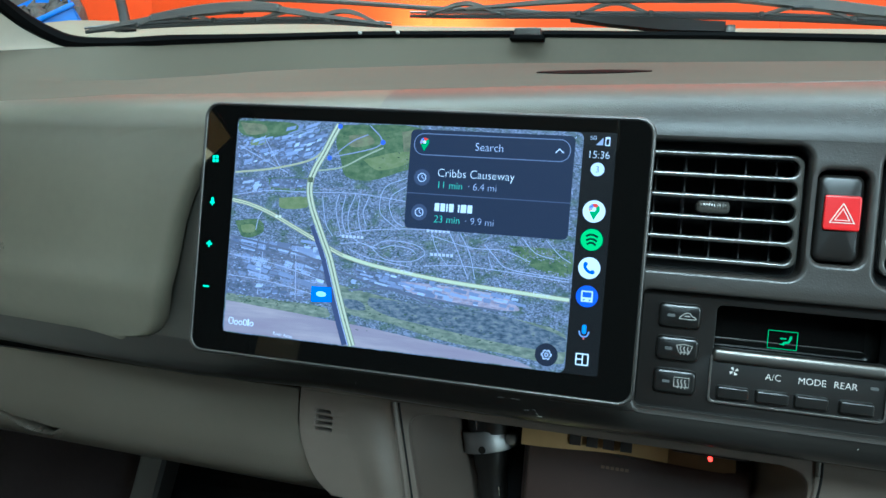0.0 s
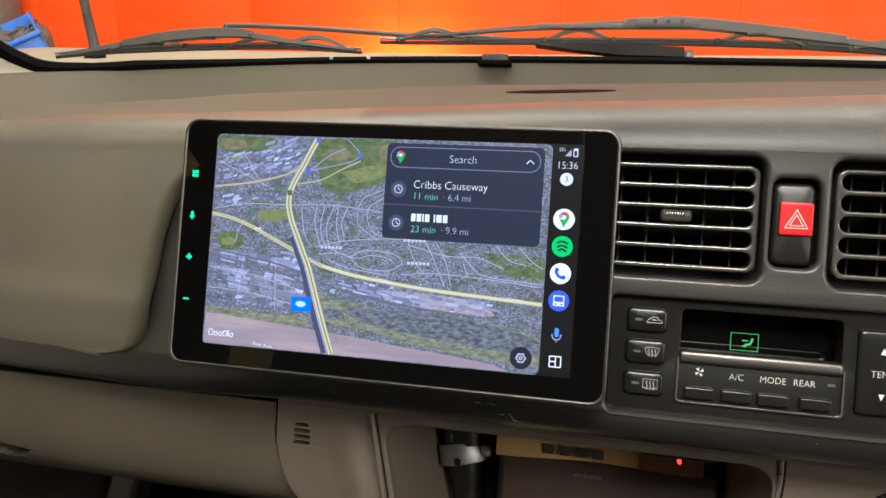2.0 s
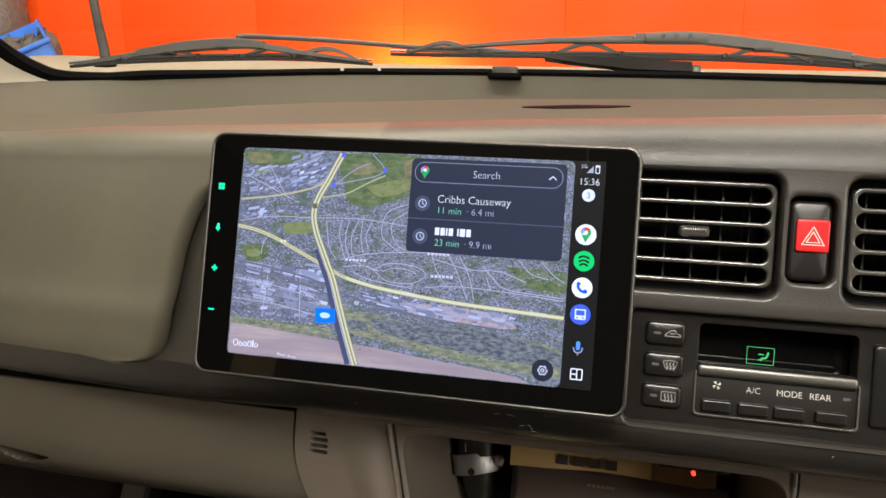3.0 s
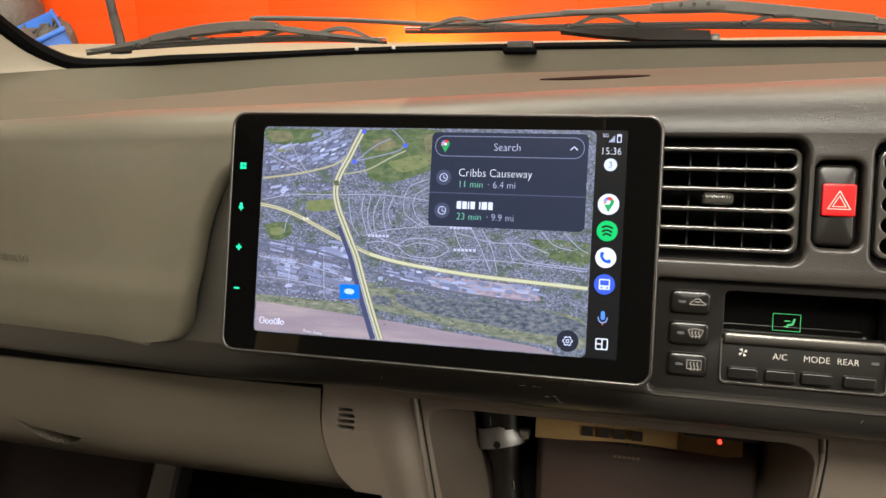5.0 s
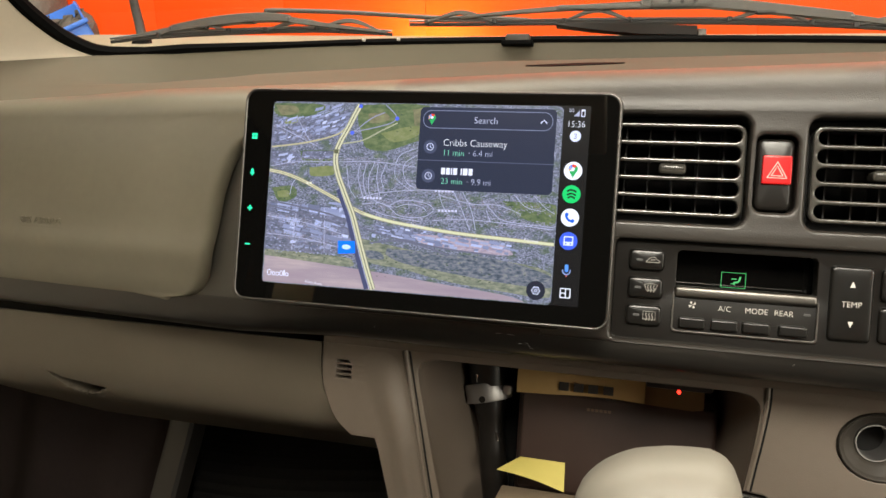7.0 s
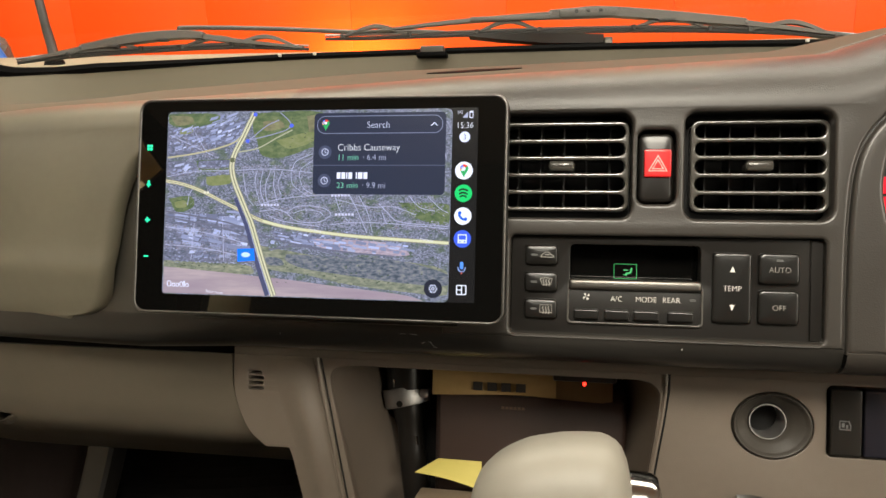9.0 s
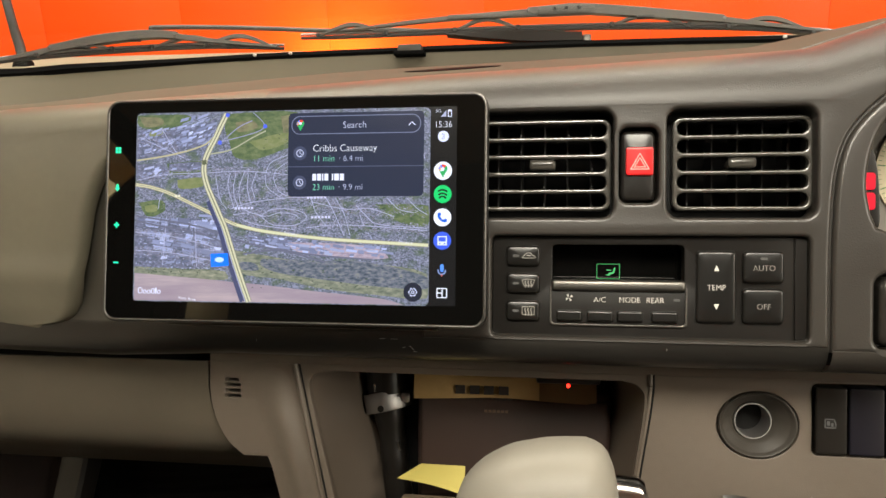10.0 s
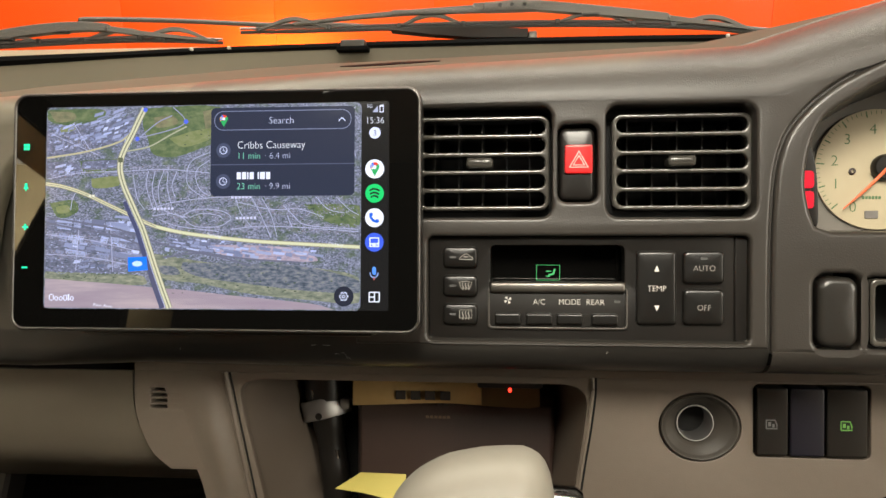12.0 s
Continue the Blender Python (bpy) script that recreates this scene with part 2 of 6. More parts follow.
def plate(loops, y0, y1, bevel=0.0, seg=2):
    """A plate in the plane of the dash face, from y0 (front) to y1 (back), with the later loops as holes."""
    data = bpy.data.curves.new("plate", "CURVE")
    data.dimensions, data.fill_mode = "2D", "BOTH"
    data.extrude, data.bevel_depth, data.bevel_resolution, data.offset = max(1e-5, (y1 - y0) / 2 - bevel), bevel, seg, -bevel
    for loop in loops:
        s = data.splines.new("POLY")
        s.points.add(len(loop) - 1)
        s.use_cyclic_u = True
        for p, (x, z) in zip(s.points, loop):
            p.co = (x, z, 0, 1)
    me = curve_mesh(data)
    me.transform(Matrix.Translation((0, (y0 + y1) / 2, 0)) @ pose(0, 0, 0, 90))
    bm = bmesh.new()
    bm.from_mesh(me)
    bmesh.ops.remove_doubles(bm, verts=bm.verts, dist=2e-6)
    bm.to_mesh(me)
    bm.free()
    return me


def flat(loop, y):
    """A single face in the plane of the dash face, towards the cab."""
    bm = bmesh.new()
    vs = [bm.verts.new((x, y, z)) for x, z in loop]
    f = bm.faces.new(vs)
    f.normal_update()
    if f.normal.y > 0:
        f.normal_flip()
    bmesh.ops.triangulate(bm, faces=[f])
    me = bpy.data.meshes.new("mesh")
    bm.to_mesh(me)
    bm.free()
    return me


def ribbon(points, width, y):
    """A flat line of that width through points of the dash face."""
    bm = bmesh.new()
    pairs = []
    ws = width if isinstance(width, (list, tuple)) else [width] * len(points)
    for i, (x, z) in enumerate(points):
        a, b = points[max(0, i - 1)], points[min(len(points) - 1, i + 1)]
        dx, dz = b[0] - a[0], b[1] - a[1]
        n = math.hypot(dx, dz) or 1
        nx, nz = -dz / n * ws[i] / 2, dx / n * ws[i] / 2
        pairs.append((bm.verts.new((x + nx, y, z + nz)), bm.verts.new((x - nx, y, z - nz))))
    for (a, b), (c, d) in zip(pairs, pairs[1:]):
        f = bm.faces.new((a, b, d, c))
        f.normal_update()
        if f.normal.y > 0:
            f.normal_flip()
    me = bpy.data.meshes.new("mesh")
    bm.to_mesh(me)
    bm.free()
    return me


def smooth_line(points, n=8):
    """A Catmull-Rom line through points of any dimension."""
    p = [np.array(q, float) for q in points]
    p = [2 * p[0] - p[1], *p, 2 * p[-1] - p[-2]]
    out = []
    for a, b, c, d in zip(p, p[1:], p[2:], p[3:]):
        for k in range(n):
            t = k / n
            out.append(0.5 * (2 * b + (c - a) * t + (2 * a - 5 * b + 4 * c - d) * t * t + (3 * b - a - 3 * c + d) * t ** 3))
    out.append(p[-2])
    return [tuple(q) for q in out]


def tube(points, radii, n=10, flat_=1.0):
    """A round bar along points; radii: one or one a point; flat_ squeezes it in z."""
    bm = bmesh.new()
    rs = radii if isinstance(radii, (list, tuple)) else [radii] * len(points)
    rings = []
    for i, p in enumerate(points):
        a, b = Vector(points[max(0, i - 1)]), Vector(points[min(len(points) - 1, i + 1)])
        q = (b - a).to_track_quat("Z", "Y").to_matrix()
        rings.append([bm.verts.new(Vector(p) + q @ Vector((rs[i] * math.cos(2 * math.pi * k / n), flat_ * rs[i] * math.sin(2 * math.pi * k / n), 0))) for k in range(n)])
    for r0, r1 in zip(rings, rings[1:]):
        for k in range(n):
            bm.faces.new((r0[k], r0[(k + 1) % n], r1[(k + 1) % n], r1[k]))
    bm.faces.new(rings[0][::-1]), bm.faces.new(rings[-1])
    return done(bm)


def channel(line, half_z, half_y):
    """A pressed steel strip along a line, with a folded upper edge."""
    rows = []
    for k, (x, y, z) in enumerate(line):
        h, w = half_z[k] if isinstance(half_z, list) else half_z, half_y
        ring = [(x, y - w, z - h), (x, y - w, z + h * 0.7), (x, y - w * 0.5, z + h), (x, y + w, z + h), (x, y + w, z - h)]
        rows.append(ring + ring[:1])
    bm = bmesh.new()
    bm.from_mesh(sheet(rows))
    bmesh.ops.remove_doubles(bm, verts=bm.verts, dist=1e-6)
    bmesh.ops.holes_fill(bm, edges=bm.edges)
    return done(bm)


def lathe(profile, centre, axis, n=32):
    """A turned body: profile of (radius, distance along axis)."""
    bm = bmesh.new()
    q = Vector(axis).to_track_quat("Z", "Y").to_matrix()
    rings = [[bm.verts.new(Vector(centre) + q @ Vector((r * math.cos(2 * math.pi * k / n), r * math.sin(2 * math.pi * k / n), h))) for k in range(n)] for r, h in profile]
    for r0, r1 in zip(rings, rings[1:]):
        for k in range(n):
            bm.faces.new((r0[k], r0[(k + 1) % n], r1[(k + 1) % n], r1[k]))
    return done(bm)


def sheet(rows, thick=0.0):
    """A sheet through rows of points; thick gives it a second side, pushed along its normals."""
    bm = bmesh.new()
    vs = [[bm.verts.new(p) for p in row] for row in rows]
    for a, b in zip(vs, vs[1:]):
        for k in range(len(a) - 1):
            bm.faces.new((a[k], a[k + 1], b[k + 1], b[k]))
    bmesh.ops.recalc_face_normals(bm, faces=bm.faces)
    if thick:
        bmesh.ops.solidify(bm, geom=bm.faces[:], thickness=thick)
    me = bpy.data.meshes.new("mesh")
    bm.to_mesh(me)
    bm.free()
    return me


def lettering(text, x, z, size, y, align="CENTER", squeeze=1.0, thick=0.00012):
    """Printed words in the built-in font: size is the height of a capital."""
    data = bpy.data.curves.new("words", "FONT")
    data.body, data.size, data.align_x, data.extrude, data.resolution_u, data.offset = text, size / 0.69, align, thick, 3, -0.022 * size
    me = curve_mesh(data)
    me.transform(Matrix.Translation((x, y, z - size / 2)) @ pose(0, 0, 0, 90) @ Matrix.Diagonal((squeeze, 1, 1, 1)))
    return me

# ---- workshop ----
I4 = Matrix.Identity(4)
solid("floor", box(-4, 4.4, -5, 2.6, -0.1, 0), CONCRETE, "grey concrete workshop floor", matrix=I4)
solid("ceiling", box(-4, 4.4, -5, 2.6, 3.8, 3.9), PLASTER, "white painted workshop ceiling", matrix=I4)
solid("wall_left", box(-4.1, -4, -5, 2.6, 0, 3.8), PLASTER, "white painted workshop wall", matrix=I4)
solid("wall_right", box(4.4, 4.5, -5, 2.6, 0, 3.8), PLASTER, "white painted workshop wall", matrix=I4)
solid("wall_back", box(-4, 4.4, -5.1, -5, 0, 3.8), OCHRE, "cream painted workshop wall", matrix=I4)
solid("wall_front", box(-4, 4.4, 2.6, 2.7, 0, 3.8), PLASTER, "white painted workshop wall", matrix=I4)
# the orange panelled wall in front of the van: sheets with narrow joints
panelling = new("wall_orange")
tagged(panelling, "glossy orange painted sheet wall with narrow joints", "wall", "", "structure")
BASE[panelling] = Vector()
for x, w in [(-2.2, 0.78)] + [(-1.42 + 0.46 * k, 0.46) for k in range(11)]:
    part("panel", box(x + 0.0003, x + w - 0.0003, 1.75, 1.79, 0.0, 2.6, 0.0008), ORANGE, panelling)

# ---- dashboard: the padded top, rolled front edge and faces ----
XS = (-0.85, -0.7, -0.6, -0.5, -0.33, -0.27, -0.2, -0.1, 0.0, 0.09, 0.2, 0.352, 0.41, 0.46, 0.55, 0.65, 0.75, 0.9, 1.05)
Y_FACE = (0.16, 0.12, 0.104, 0.088, 0.066, 0.058, 0.05, 0.042, 0.036, 0.0331, 0.033, 0.033, 0.033, 0.0326, 0.0326, 0.0326, 0.035, 0.05, 0.09)
Z_LOW = (0.05, 0.055, 0.057, 0.059, 0.06, 0.06, 0.061, 0.063, 0.066, 0.0706, 0.0712, 0.0718, 0.089, 0.107, 0.12, 0.12, 0.103, 0.066, 0.05)
Z_CREASE = (0.08, 0.083, 0.084, 0.086, 0.093, 0.097, 0.098, 0.101, 0.105, 0.109, 0.113, 0.12, 0.138, 0.152, 0.166, 0.166, 0.15, 0.12, 0.1)
Y_BASE = (0.28, 0.355, 0.42, 0.47, 0.53, 0.55, 0.56, 0.57, 0.578, 0.5768, 0.575, 0.56, 0.547, 0.536, 0.51, 0.48, 0.44, 0.36, 0.26)


def at(table, x):
    return float(np.interp(x, XS, table))


def z_base(y):
    return 0.2486 + 0.35 * (y - 0.564)


def lip(x):
    return 0.0025 * float(np.clip((x + 0.06) / 0.14, 0, 1))


def roll_point(x, u):
    """The rolled front edge: u 0 at the top of the face, 1 at the crease."""
    yf, zl, zc = at(Y_FACE, x), at(Z_LOW, x), at(Z_CREASE, x)
    yc = yf + 0.075
    h, v = zc - zl, 1 - u
    weights = (v ** 3, 3 * v * v * u, 3 * v * u * u, u ** 3)
    return (x, float(np.dot(weights, (yf, yf, yf + 0.005, yc))), float(np.dot(weights, (zl, zl + 0.3 * h, zl + 0.86 * h, zc))))


def top_point(x, u):
    """The dash top from behind the crease (u 0) to the glass (u 1), with the shallow demister hollow at its rear."""
    yc, zc, yb = at(Y_FACE, x) + 0.075, at(Z_CREASE, x), at(Y_BASE, x)
    y = yc + (yb - yc) * u
    edge = float(np.interp(x, (-0.55, -0.2, 0.2), (0.42, 0.58, 0.62)))
    wide = 1 - edge
    crown = 0.034 * float(np.clip((x + 0.3) / 0.3, 0, 1))
    hollow = (0, 0.14, edge * 0.5, edge, edge + 0.2 * wide, edge + 0.62 * wide, edge + 0.82 * wide, 1)
    rise = (0, 0.14 + crown, edge * 0.48 + crown, edge * 0.84 + crown * 0.6, edge * 0.78, edge * 0.2, edge * 0.62, 1)
    deep = float(np.interp(x, (-0.62, -0.58, -0.5, -0.42, -0.3, 0.6, 0.9), (0, 0.15, 0.8, 1.2, 1.1, 1, 0.3)))
    near = [min(1, max(0, u + d * 0.035)) for d in (-2, -1, 0, 1, 2)]
    share = float(np.dot(np.interp(near, hollow, rise), (0.12, 0.23, 0.3, 0.23, 0.12))) if 0 < u < 1 else u
    z = zc - lip(x) + (z_base(yb) - zc + lip(x)) * (u + (share - u) * deep)
    return (x, y, z)


cols = [-0.85 + 1.9 * k / 190 for k in range(191)]
us = [0, 0.02, 0.045, 0.07, 0.1, 0.14, 0.18] + [0.24 + 0.76 * k / 12 for k in range(13)]
roll_rows = []
for x in cols:
    row = [roll_point(x, u) for u in us]
    _, yc, zc = row[-1]
    row += [(x, yc + 0.0016, zc - 0.0004), (x, yc + 0.002, zc - lip(x) - 0.002)]
    roll_rows.append(row)
cut = min(range(len(cols)), key=lambda k: abs(cols[k] + 0.03))
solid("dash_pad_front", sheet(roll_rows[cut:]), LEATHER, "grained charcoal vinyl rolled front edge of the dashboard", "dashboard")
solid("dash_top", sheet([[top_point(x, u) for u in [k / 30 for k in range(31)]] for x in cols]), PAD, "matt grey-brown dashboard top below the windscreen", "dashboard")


def band_y(x):
    """The front of the dark band along the foot of the dash face."""
    return float(np.interp(x, (-0.15, 0.05), (at(Y_FACE, x) + 0.006, 0.0346)))


band_rows = []
for k in range(121):
    x = -0.85 + 1.202 * k / 120
    y = band_y(x)
    d = 0.007 * float(np.clip((-0.06 - x) / 0.1, 0, 1))
    band_rows.append([(x, y, -0.081), (x, y, -0.0835), (x, y + 0.001, -0.089 - d * 0.6), (x, y + 0.0045 - d * 0.3, -0.0955 - d), (x, y + 0.0095 - d * 0.3, -0.1003 - d), (x, y + 0.018, -0.1035 - d * 0.9), (x, max(0.115, y + 0.025), -0.1085 - d * 0.5)])
# the band turns under; that shade is also put into its darker plastic
solid("dash_band", sheet(band_rows), FACE, "plastic band along the foot of the dash face, darkened for its shade", "dashboard")
bead = [(x, at(Y_FACE, x) + 0.0745, at(Z_CREASE, x) + 0.0004) for x in cols if x > 0.02]
solid("dash_crease_bead", tube(bead, [0.0005 + 0.0008 * min(1, k / 20) for k in range(len(bead))], 6), BEAD, "worn grey bead along the crease of the dash top", "trim")
# passenger side: the recessed face and the airbag lid proud of it
back_rows = []
for k in range(100):
    x = -0.85 + 0.95 * k / 99
    yf = at(Y_FACE, x)
    y = band_y(x)
    back_rows.append([(x, max(y, yf + 0.001), at(Z_LOW, x) + 0.002), (x, y, 0.03), (x, y, -0.02), (x, y, -0.081)])
solid("dash_face_passenger", sheet(back_rows), FACEGREY, "passenger side dash face in lid grey, darkened for its shade", "dashboard")


def lid_right(z):
    """The right outline of the airbag lid."""
    return float(np.interp(z, (-0.085, -0.084, -0.0815, -0.0765, -0.068, -0.055, 0.0, 0.02, 0.036, 0.048, 0.056, 0.062), (-0.215, -0.2, -0.192, -0.186, -0.181, -0.177, -0.168, -0.162, -0.155, -0.143, -0.125, -0.1)))


lid_rows = []
zs = [0.062 - 0.1555 * (1 - (1 - k / 40) ** 1.6) for k in range(41)]
for u in [1 - k / 16 for k in range(16)]:
    xr = -0.1 + 0.07 * min(1, u / 0.12)
    row = []
    for k in range(61):
        f = 1 - (1 - k / 60) ** 2
        x = -0.85 + (xr + 0.85) * f
        row.append(roll_point(x, u))
    lid_rows.append(row)
for z in zs:
    row = []
    edge_z = min(1.0, (z + 0.0935) / 0.052)
    top = float(np.clip((0.062 - z) / 0.05, 0, 1))
    ridge = 0.0022 * math.exp(-((z + 0.047) / 0.012) ** 2)
    xr = lid_right(z)
    for k in range(61):
        u = 1 - (1 - k / 60) ** 2
        x = -0.85 + (xr + 0.85) * u
        edge_x = min(1.0, (xr - x) / 0.009)
        swell = 0.003 * float(np.clip(1 - (xr - x) / 0.05, 0, 1)) ** 1.5
        inset = 0.01 * (1 - math.sqrt(max(0, 1 - (1 - edge_x) ** 2))) + 0.022 * (1 - math.sqrt(max(0, 1 - (1 - edge_z) ** 2)))
        zz = z + (at(Z_LOW, x) - 0.062) * max(0, 1 - (0.062 - z) / 0.05)
        row.append((x, at(Y_FACE, x) - 0.004 * (1 - (1 - top) ** 2) - swell * top - ridge + min(inset, 0.022) * float(np.clip((0.06 - z) / 0.02, 0, 1)), zz))
    lid_rows.append(row)
solid("dash_pad_underlay", sheet([[(x, y + 0.0018, z - 0.0018) for x, y, z in [roll_point(x, k / 14) for k in range(15)]] for x in [-0.15 + 0.01 * k for k in range(14)]]), LID, "grey vinyl dash edge behind the screen", "dashboard")
airbag = thing("airbag_lid", (-0.4, 0.07, 0), "grey moulded passenger airbag lid with embossed lettering", "airbag cover")
part("lid", sheet(lid_rows), LID, airbag)

# centre face: one plate with openings for vents, hazard switch and heater panel
centre_edge = smooth_line([(0.3515, -0.0855), (0.3515, -0.04), (0.3525, 0.0), (0.3555, 0.03), (0.3635, 0.0525), (0.3815, 0.0725), (0.4035, 0.0868), (0.415, 0.0925)], 6)
centre = plate([[(0.09, -0.0855)] + centre_edge + [(0.41, 0.0955), (0.385, 0.0877), (0.36, 0.0787), (0.345, 0.0758), (0.09, 0.0755)],
                rr(0.1255, 0.218, -0.003, 0.0688, 0.008, 8), rr(0.2212, 0.2466, 0.0068, 0.0568, 0.006, 8), rr(0.2518, 0.344, -0.003, 0.0684, 0.008, 8),
                rr(0.1375, 0.3402, -0.0822, -0.0148, 0.004, 8)], 0.0334, 0.056, 0.0026, 5)
solid("dash_face_centre", centre, SHELL, "dark grey plastic centre dash face with vent openings", "dashboard")

# driver side: instrument surround with its opening, a blank switch and a tray opening
seam = smooth_line([(0.353, -0.0885), (0.353, -0.04), (0.354, 0.0), (0.357, 0.03), (0.365, 0.052), (0.383, 0.0715), (0.405, 0.0855), (0.44, 0.1005), (0.5, 0.114), (0.56, 0.119), (0.65, 0.118), (0.72, 0.108), (0.8, 0.085)], 6)
opening = smooth_line([(0.3755, 0.0), (0.373, 0.0165), (0.3745, 0.034), (0.379, 0.049), (0.386, 0.06), (0.402, 0.0708), (0.425, 0.083), (0.47, 0.0965), (0.55, 0.104), (0.65, 0.096), (0.72, 0.07), (0.75, 0.04), (0.755, 0.0)], 6)
opening += [(0.75, -0.009), (0.74, -0.0125), (0.388, -0.0125), (0.379, -0.009)]
surround = plate([seam + [(0.9, 0.05), (1.0, -0.0885)], opening, rr(0.378, 0.4065, -0.0865, -0.038, 0.008, 8), rr(0.409, 0.5, -0.0845, -0.04, 0.004)], 0.0325, 0.06, 0.0034, 6)
solid("dash_face_driver", surround, SHELL, "dark plastic instrument surround beside the centre face", "dashboard")
solid("dash_seam", ribbon([(x - 0.0008, z + 0.0006) for x, z in seam if z < 0.1], 0.007, 0.0368), SHELL, "shallow groove between the two dash faces", "trim")
driver_band = []
for k in range(41):
    x = 0.3534 + 0.6466 * k / 40
    driver_band.append([(x, 0.0345, -0.086), (x, 0.0326, -0.0875), (x, 0.0328, -0.0895), (x, 0.0345, -0.0935), (x, 0.038, -0.0975), (x, 0.0435, -0.101), (x, 0.052, -0.1035), (x, 0.115, -0.1085)])
solid("dash_band_driver", sheet(driver_band), SHELL, "dark plastic foot of the instrument surround turning under", "dashboard")
tunnel = []
for x, z in opening + opening[:1]:
    tunnel.append([(x, 0.05, z), (x + (0.56 - x) * 0.05, 0.08, z), (x + (0.56 - x) * 0.08, 0.115, z + (0.03 - z) * 0.06)])
solid("instrument_tunnel", sheet(tunnel), FACE, "dark plastic tunnel round the instruments", "dashboard")

# ---- lower dash in light grey plastic ----
fascia_out = smooth_line([(-0.0985, -0.117), (-0.0985, -0.14), (-0.0955, -0.157), (-0.0846, -0.18), (-0.0693, -0.193)], 5) + \
    smooth_line([(-0.043, -0.193), (-0.0395, -0.198), (-0.0358, -0.2093), (-0.029, -0.233), (-0.018, -0.275), (0.05, -0.5)], 5) + [(0.95, -0.5), (0.95, -0.117)]
cubby = smooth_line([(0.055, -0.42), (0.0165, -0.26), (-0.0075, -0.165), (-0.0138, -0.137), (-0.0122, -0.1285), (-0.0065, -0.1245), (0.004, -0.1225)], 5) + \
    smooth_line([(0.229, -0.1225), (0.239, -0.125), (0.2448, -0.131), (0.2455, -0.14), (0.2435, -0.158), (0.2385, -0.19), (0.229, -0.25), (0.205, -0.42)], 5)
LIGHTER_X, LIGHTER_Z = 0.3256, -0.1512
lower = plate([fascia_out, cubby, circle(LIGHTER_X, LIGHTER_Z, 0.0287, 48, 0.0247), rr(0.3625, 0.4418, -0.1712, -0.1195, 0.004)] + [rr(-0.0855, -0.0722, z - 0.0012, z + 0.0012, 0.0006) for z in (-0.1318, -0.1362, -0.1406, -0.145)], 0.1, 0.112, 0.0009, 3)
solid("lower_dash", lower, GREY, "light grey moulded lower dashboard with a storage opening", "dashboard")
# the rounded post between the slots and the storage opening
post = []
for k in range(41):
    z = -0.119 - 0.3 * k / 40
    right = float(np.interp(z, (-0.42, -0.26, -0.16, -0.1175), (0.042, 0.002, -0.0202, -0.0295)))
    wide = float(np.interp(z, (-0.42, -0.26, -0.2, -0.16, -0.1175), (0.03, 0.03, 0.034, 0.042, 0.05)))
    rise = 0.0055 * min(1, k / 6)
    post.append([(right - wide * (1 - j / 24), 0.1002 - rise * math.sin(math.pi * (j / 24) ** 1.6) ** 2, z) for j in range(25)])
solid("lower_dash_post", sheet(post), GREY, "rounded grey post beside the storage opening", "dashboard")
solid("lower_dash_top", box(-0.0985, 0.95, 0.1, 0.112, -0.1175, -0.1095, 0.0008), GREY, "grey lip along the top of the lower dashboard", "trim")
# black sheet paints the dark seen through the slots
solid("slot_backing", box(-0.09, -0.068, 0.113, 0.115, -0.15, -0.127), HOLE, "black sheet standing for the shade behind the four slots", "dashboard")
# raised lip round the storage opening
lipline = smooth_line([(0.046, 0.0997, -0.42), (0.006, 0.0997, -0.26), (-0.0165, 0.0997, -0.16), (-0.0258, 0.0997, -0.1175)], 6)
solid("lower_dash_lip", tube(lipline, 0.0021, 10), GREY, "raised lip beside the storage opening", "trim")
solid("lower_dash_groove", tube([(x + 0.0036, y + 0.0004, z) for x, y, z in lipline], 0.0008, 6), HOLE, "dark groove beside the raised lip", "trim")
rim = smooth_line([(0.2522, 0.0995, -0.117), (0.252, 0.0995, -0.13), (0.2488, 0.0995, -0.155), (0.2438, 0.0995, -0.186), (0.2345, 0.0995, -0.25), (0.21, 0.0995, -0.42)], 6)
solid("lower_dash_groove", tube(rim, 0.0009, 6), HOLE, "dark groove beside the storage opening", "trim")
solid("lower_dash_lip", tube([(x - 0.0022, y, z) for x, y, z in rim], 0.0016, 8), GREY, "raised lip beside the storage opening", "trim")
shroud = smooth_line([(0.43, 0.0993, -0.2035), (0.45, 0.0993, -0.198), (0.47, 0.0993, -0.186), (0.485, 0.0993, -0.165)], 6)
solid("lower_dash_groove", tube(shroud, 0.0008, 6), HOLE, "dark seam of the steering column shroud", "trim")
walls = []
for x, z in cubby:
    cx, cz = 0.115, -0.25
    walls.append([(x, 0.108, z), (x + (cx - x) * 0.06, 0.16, z + (cz - z) * 0.01), (x + (cx - x) * 0.14, 0.26, z + (cz - z) * 0.03)])
solid("storage_walls", sheet(walls), GREY, "grey moulded walls inside the storage opening", "dashboard")
# the depth of the opening is darkened by a black back sheet
solid("storage_back", box(-0.05, 0.29, 0.258, 0.264, -0.45, -0.1), HOLE, "black sheet standing for the shade deep in the storage opening", "dashboard")
solid("storage_floor", box(-0.02, 0.26, 0.1, 0.26, -0.43, -0.42), GREY, "grey floor of the storage opening", "dashboard")
# glove box and its curved lower edge
UNDER = smooth_line([(0.103, -0.1175), (0.1045, -0.145), (0.108, -0.172), (0.117, -0.19), (0.14, -0.203), (0.19, -0.2225), (0.255, -0.2475)], 22)


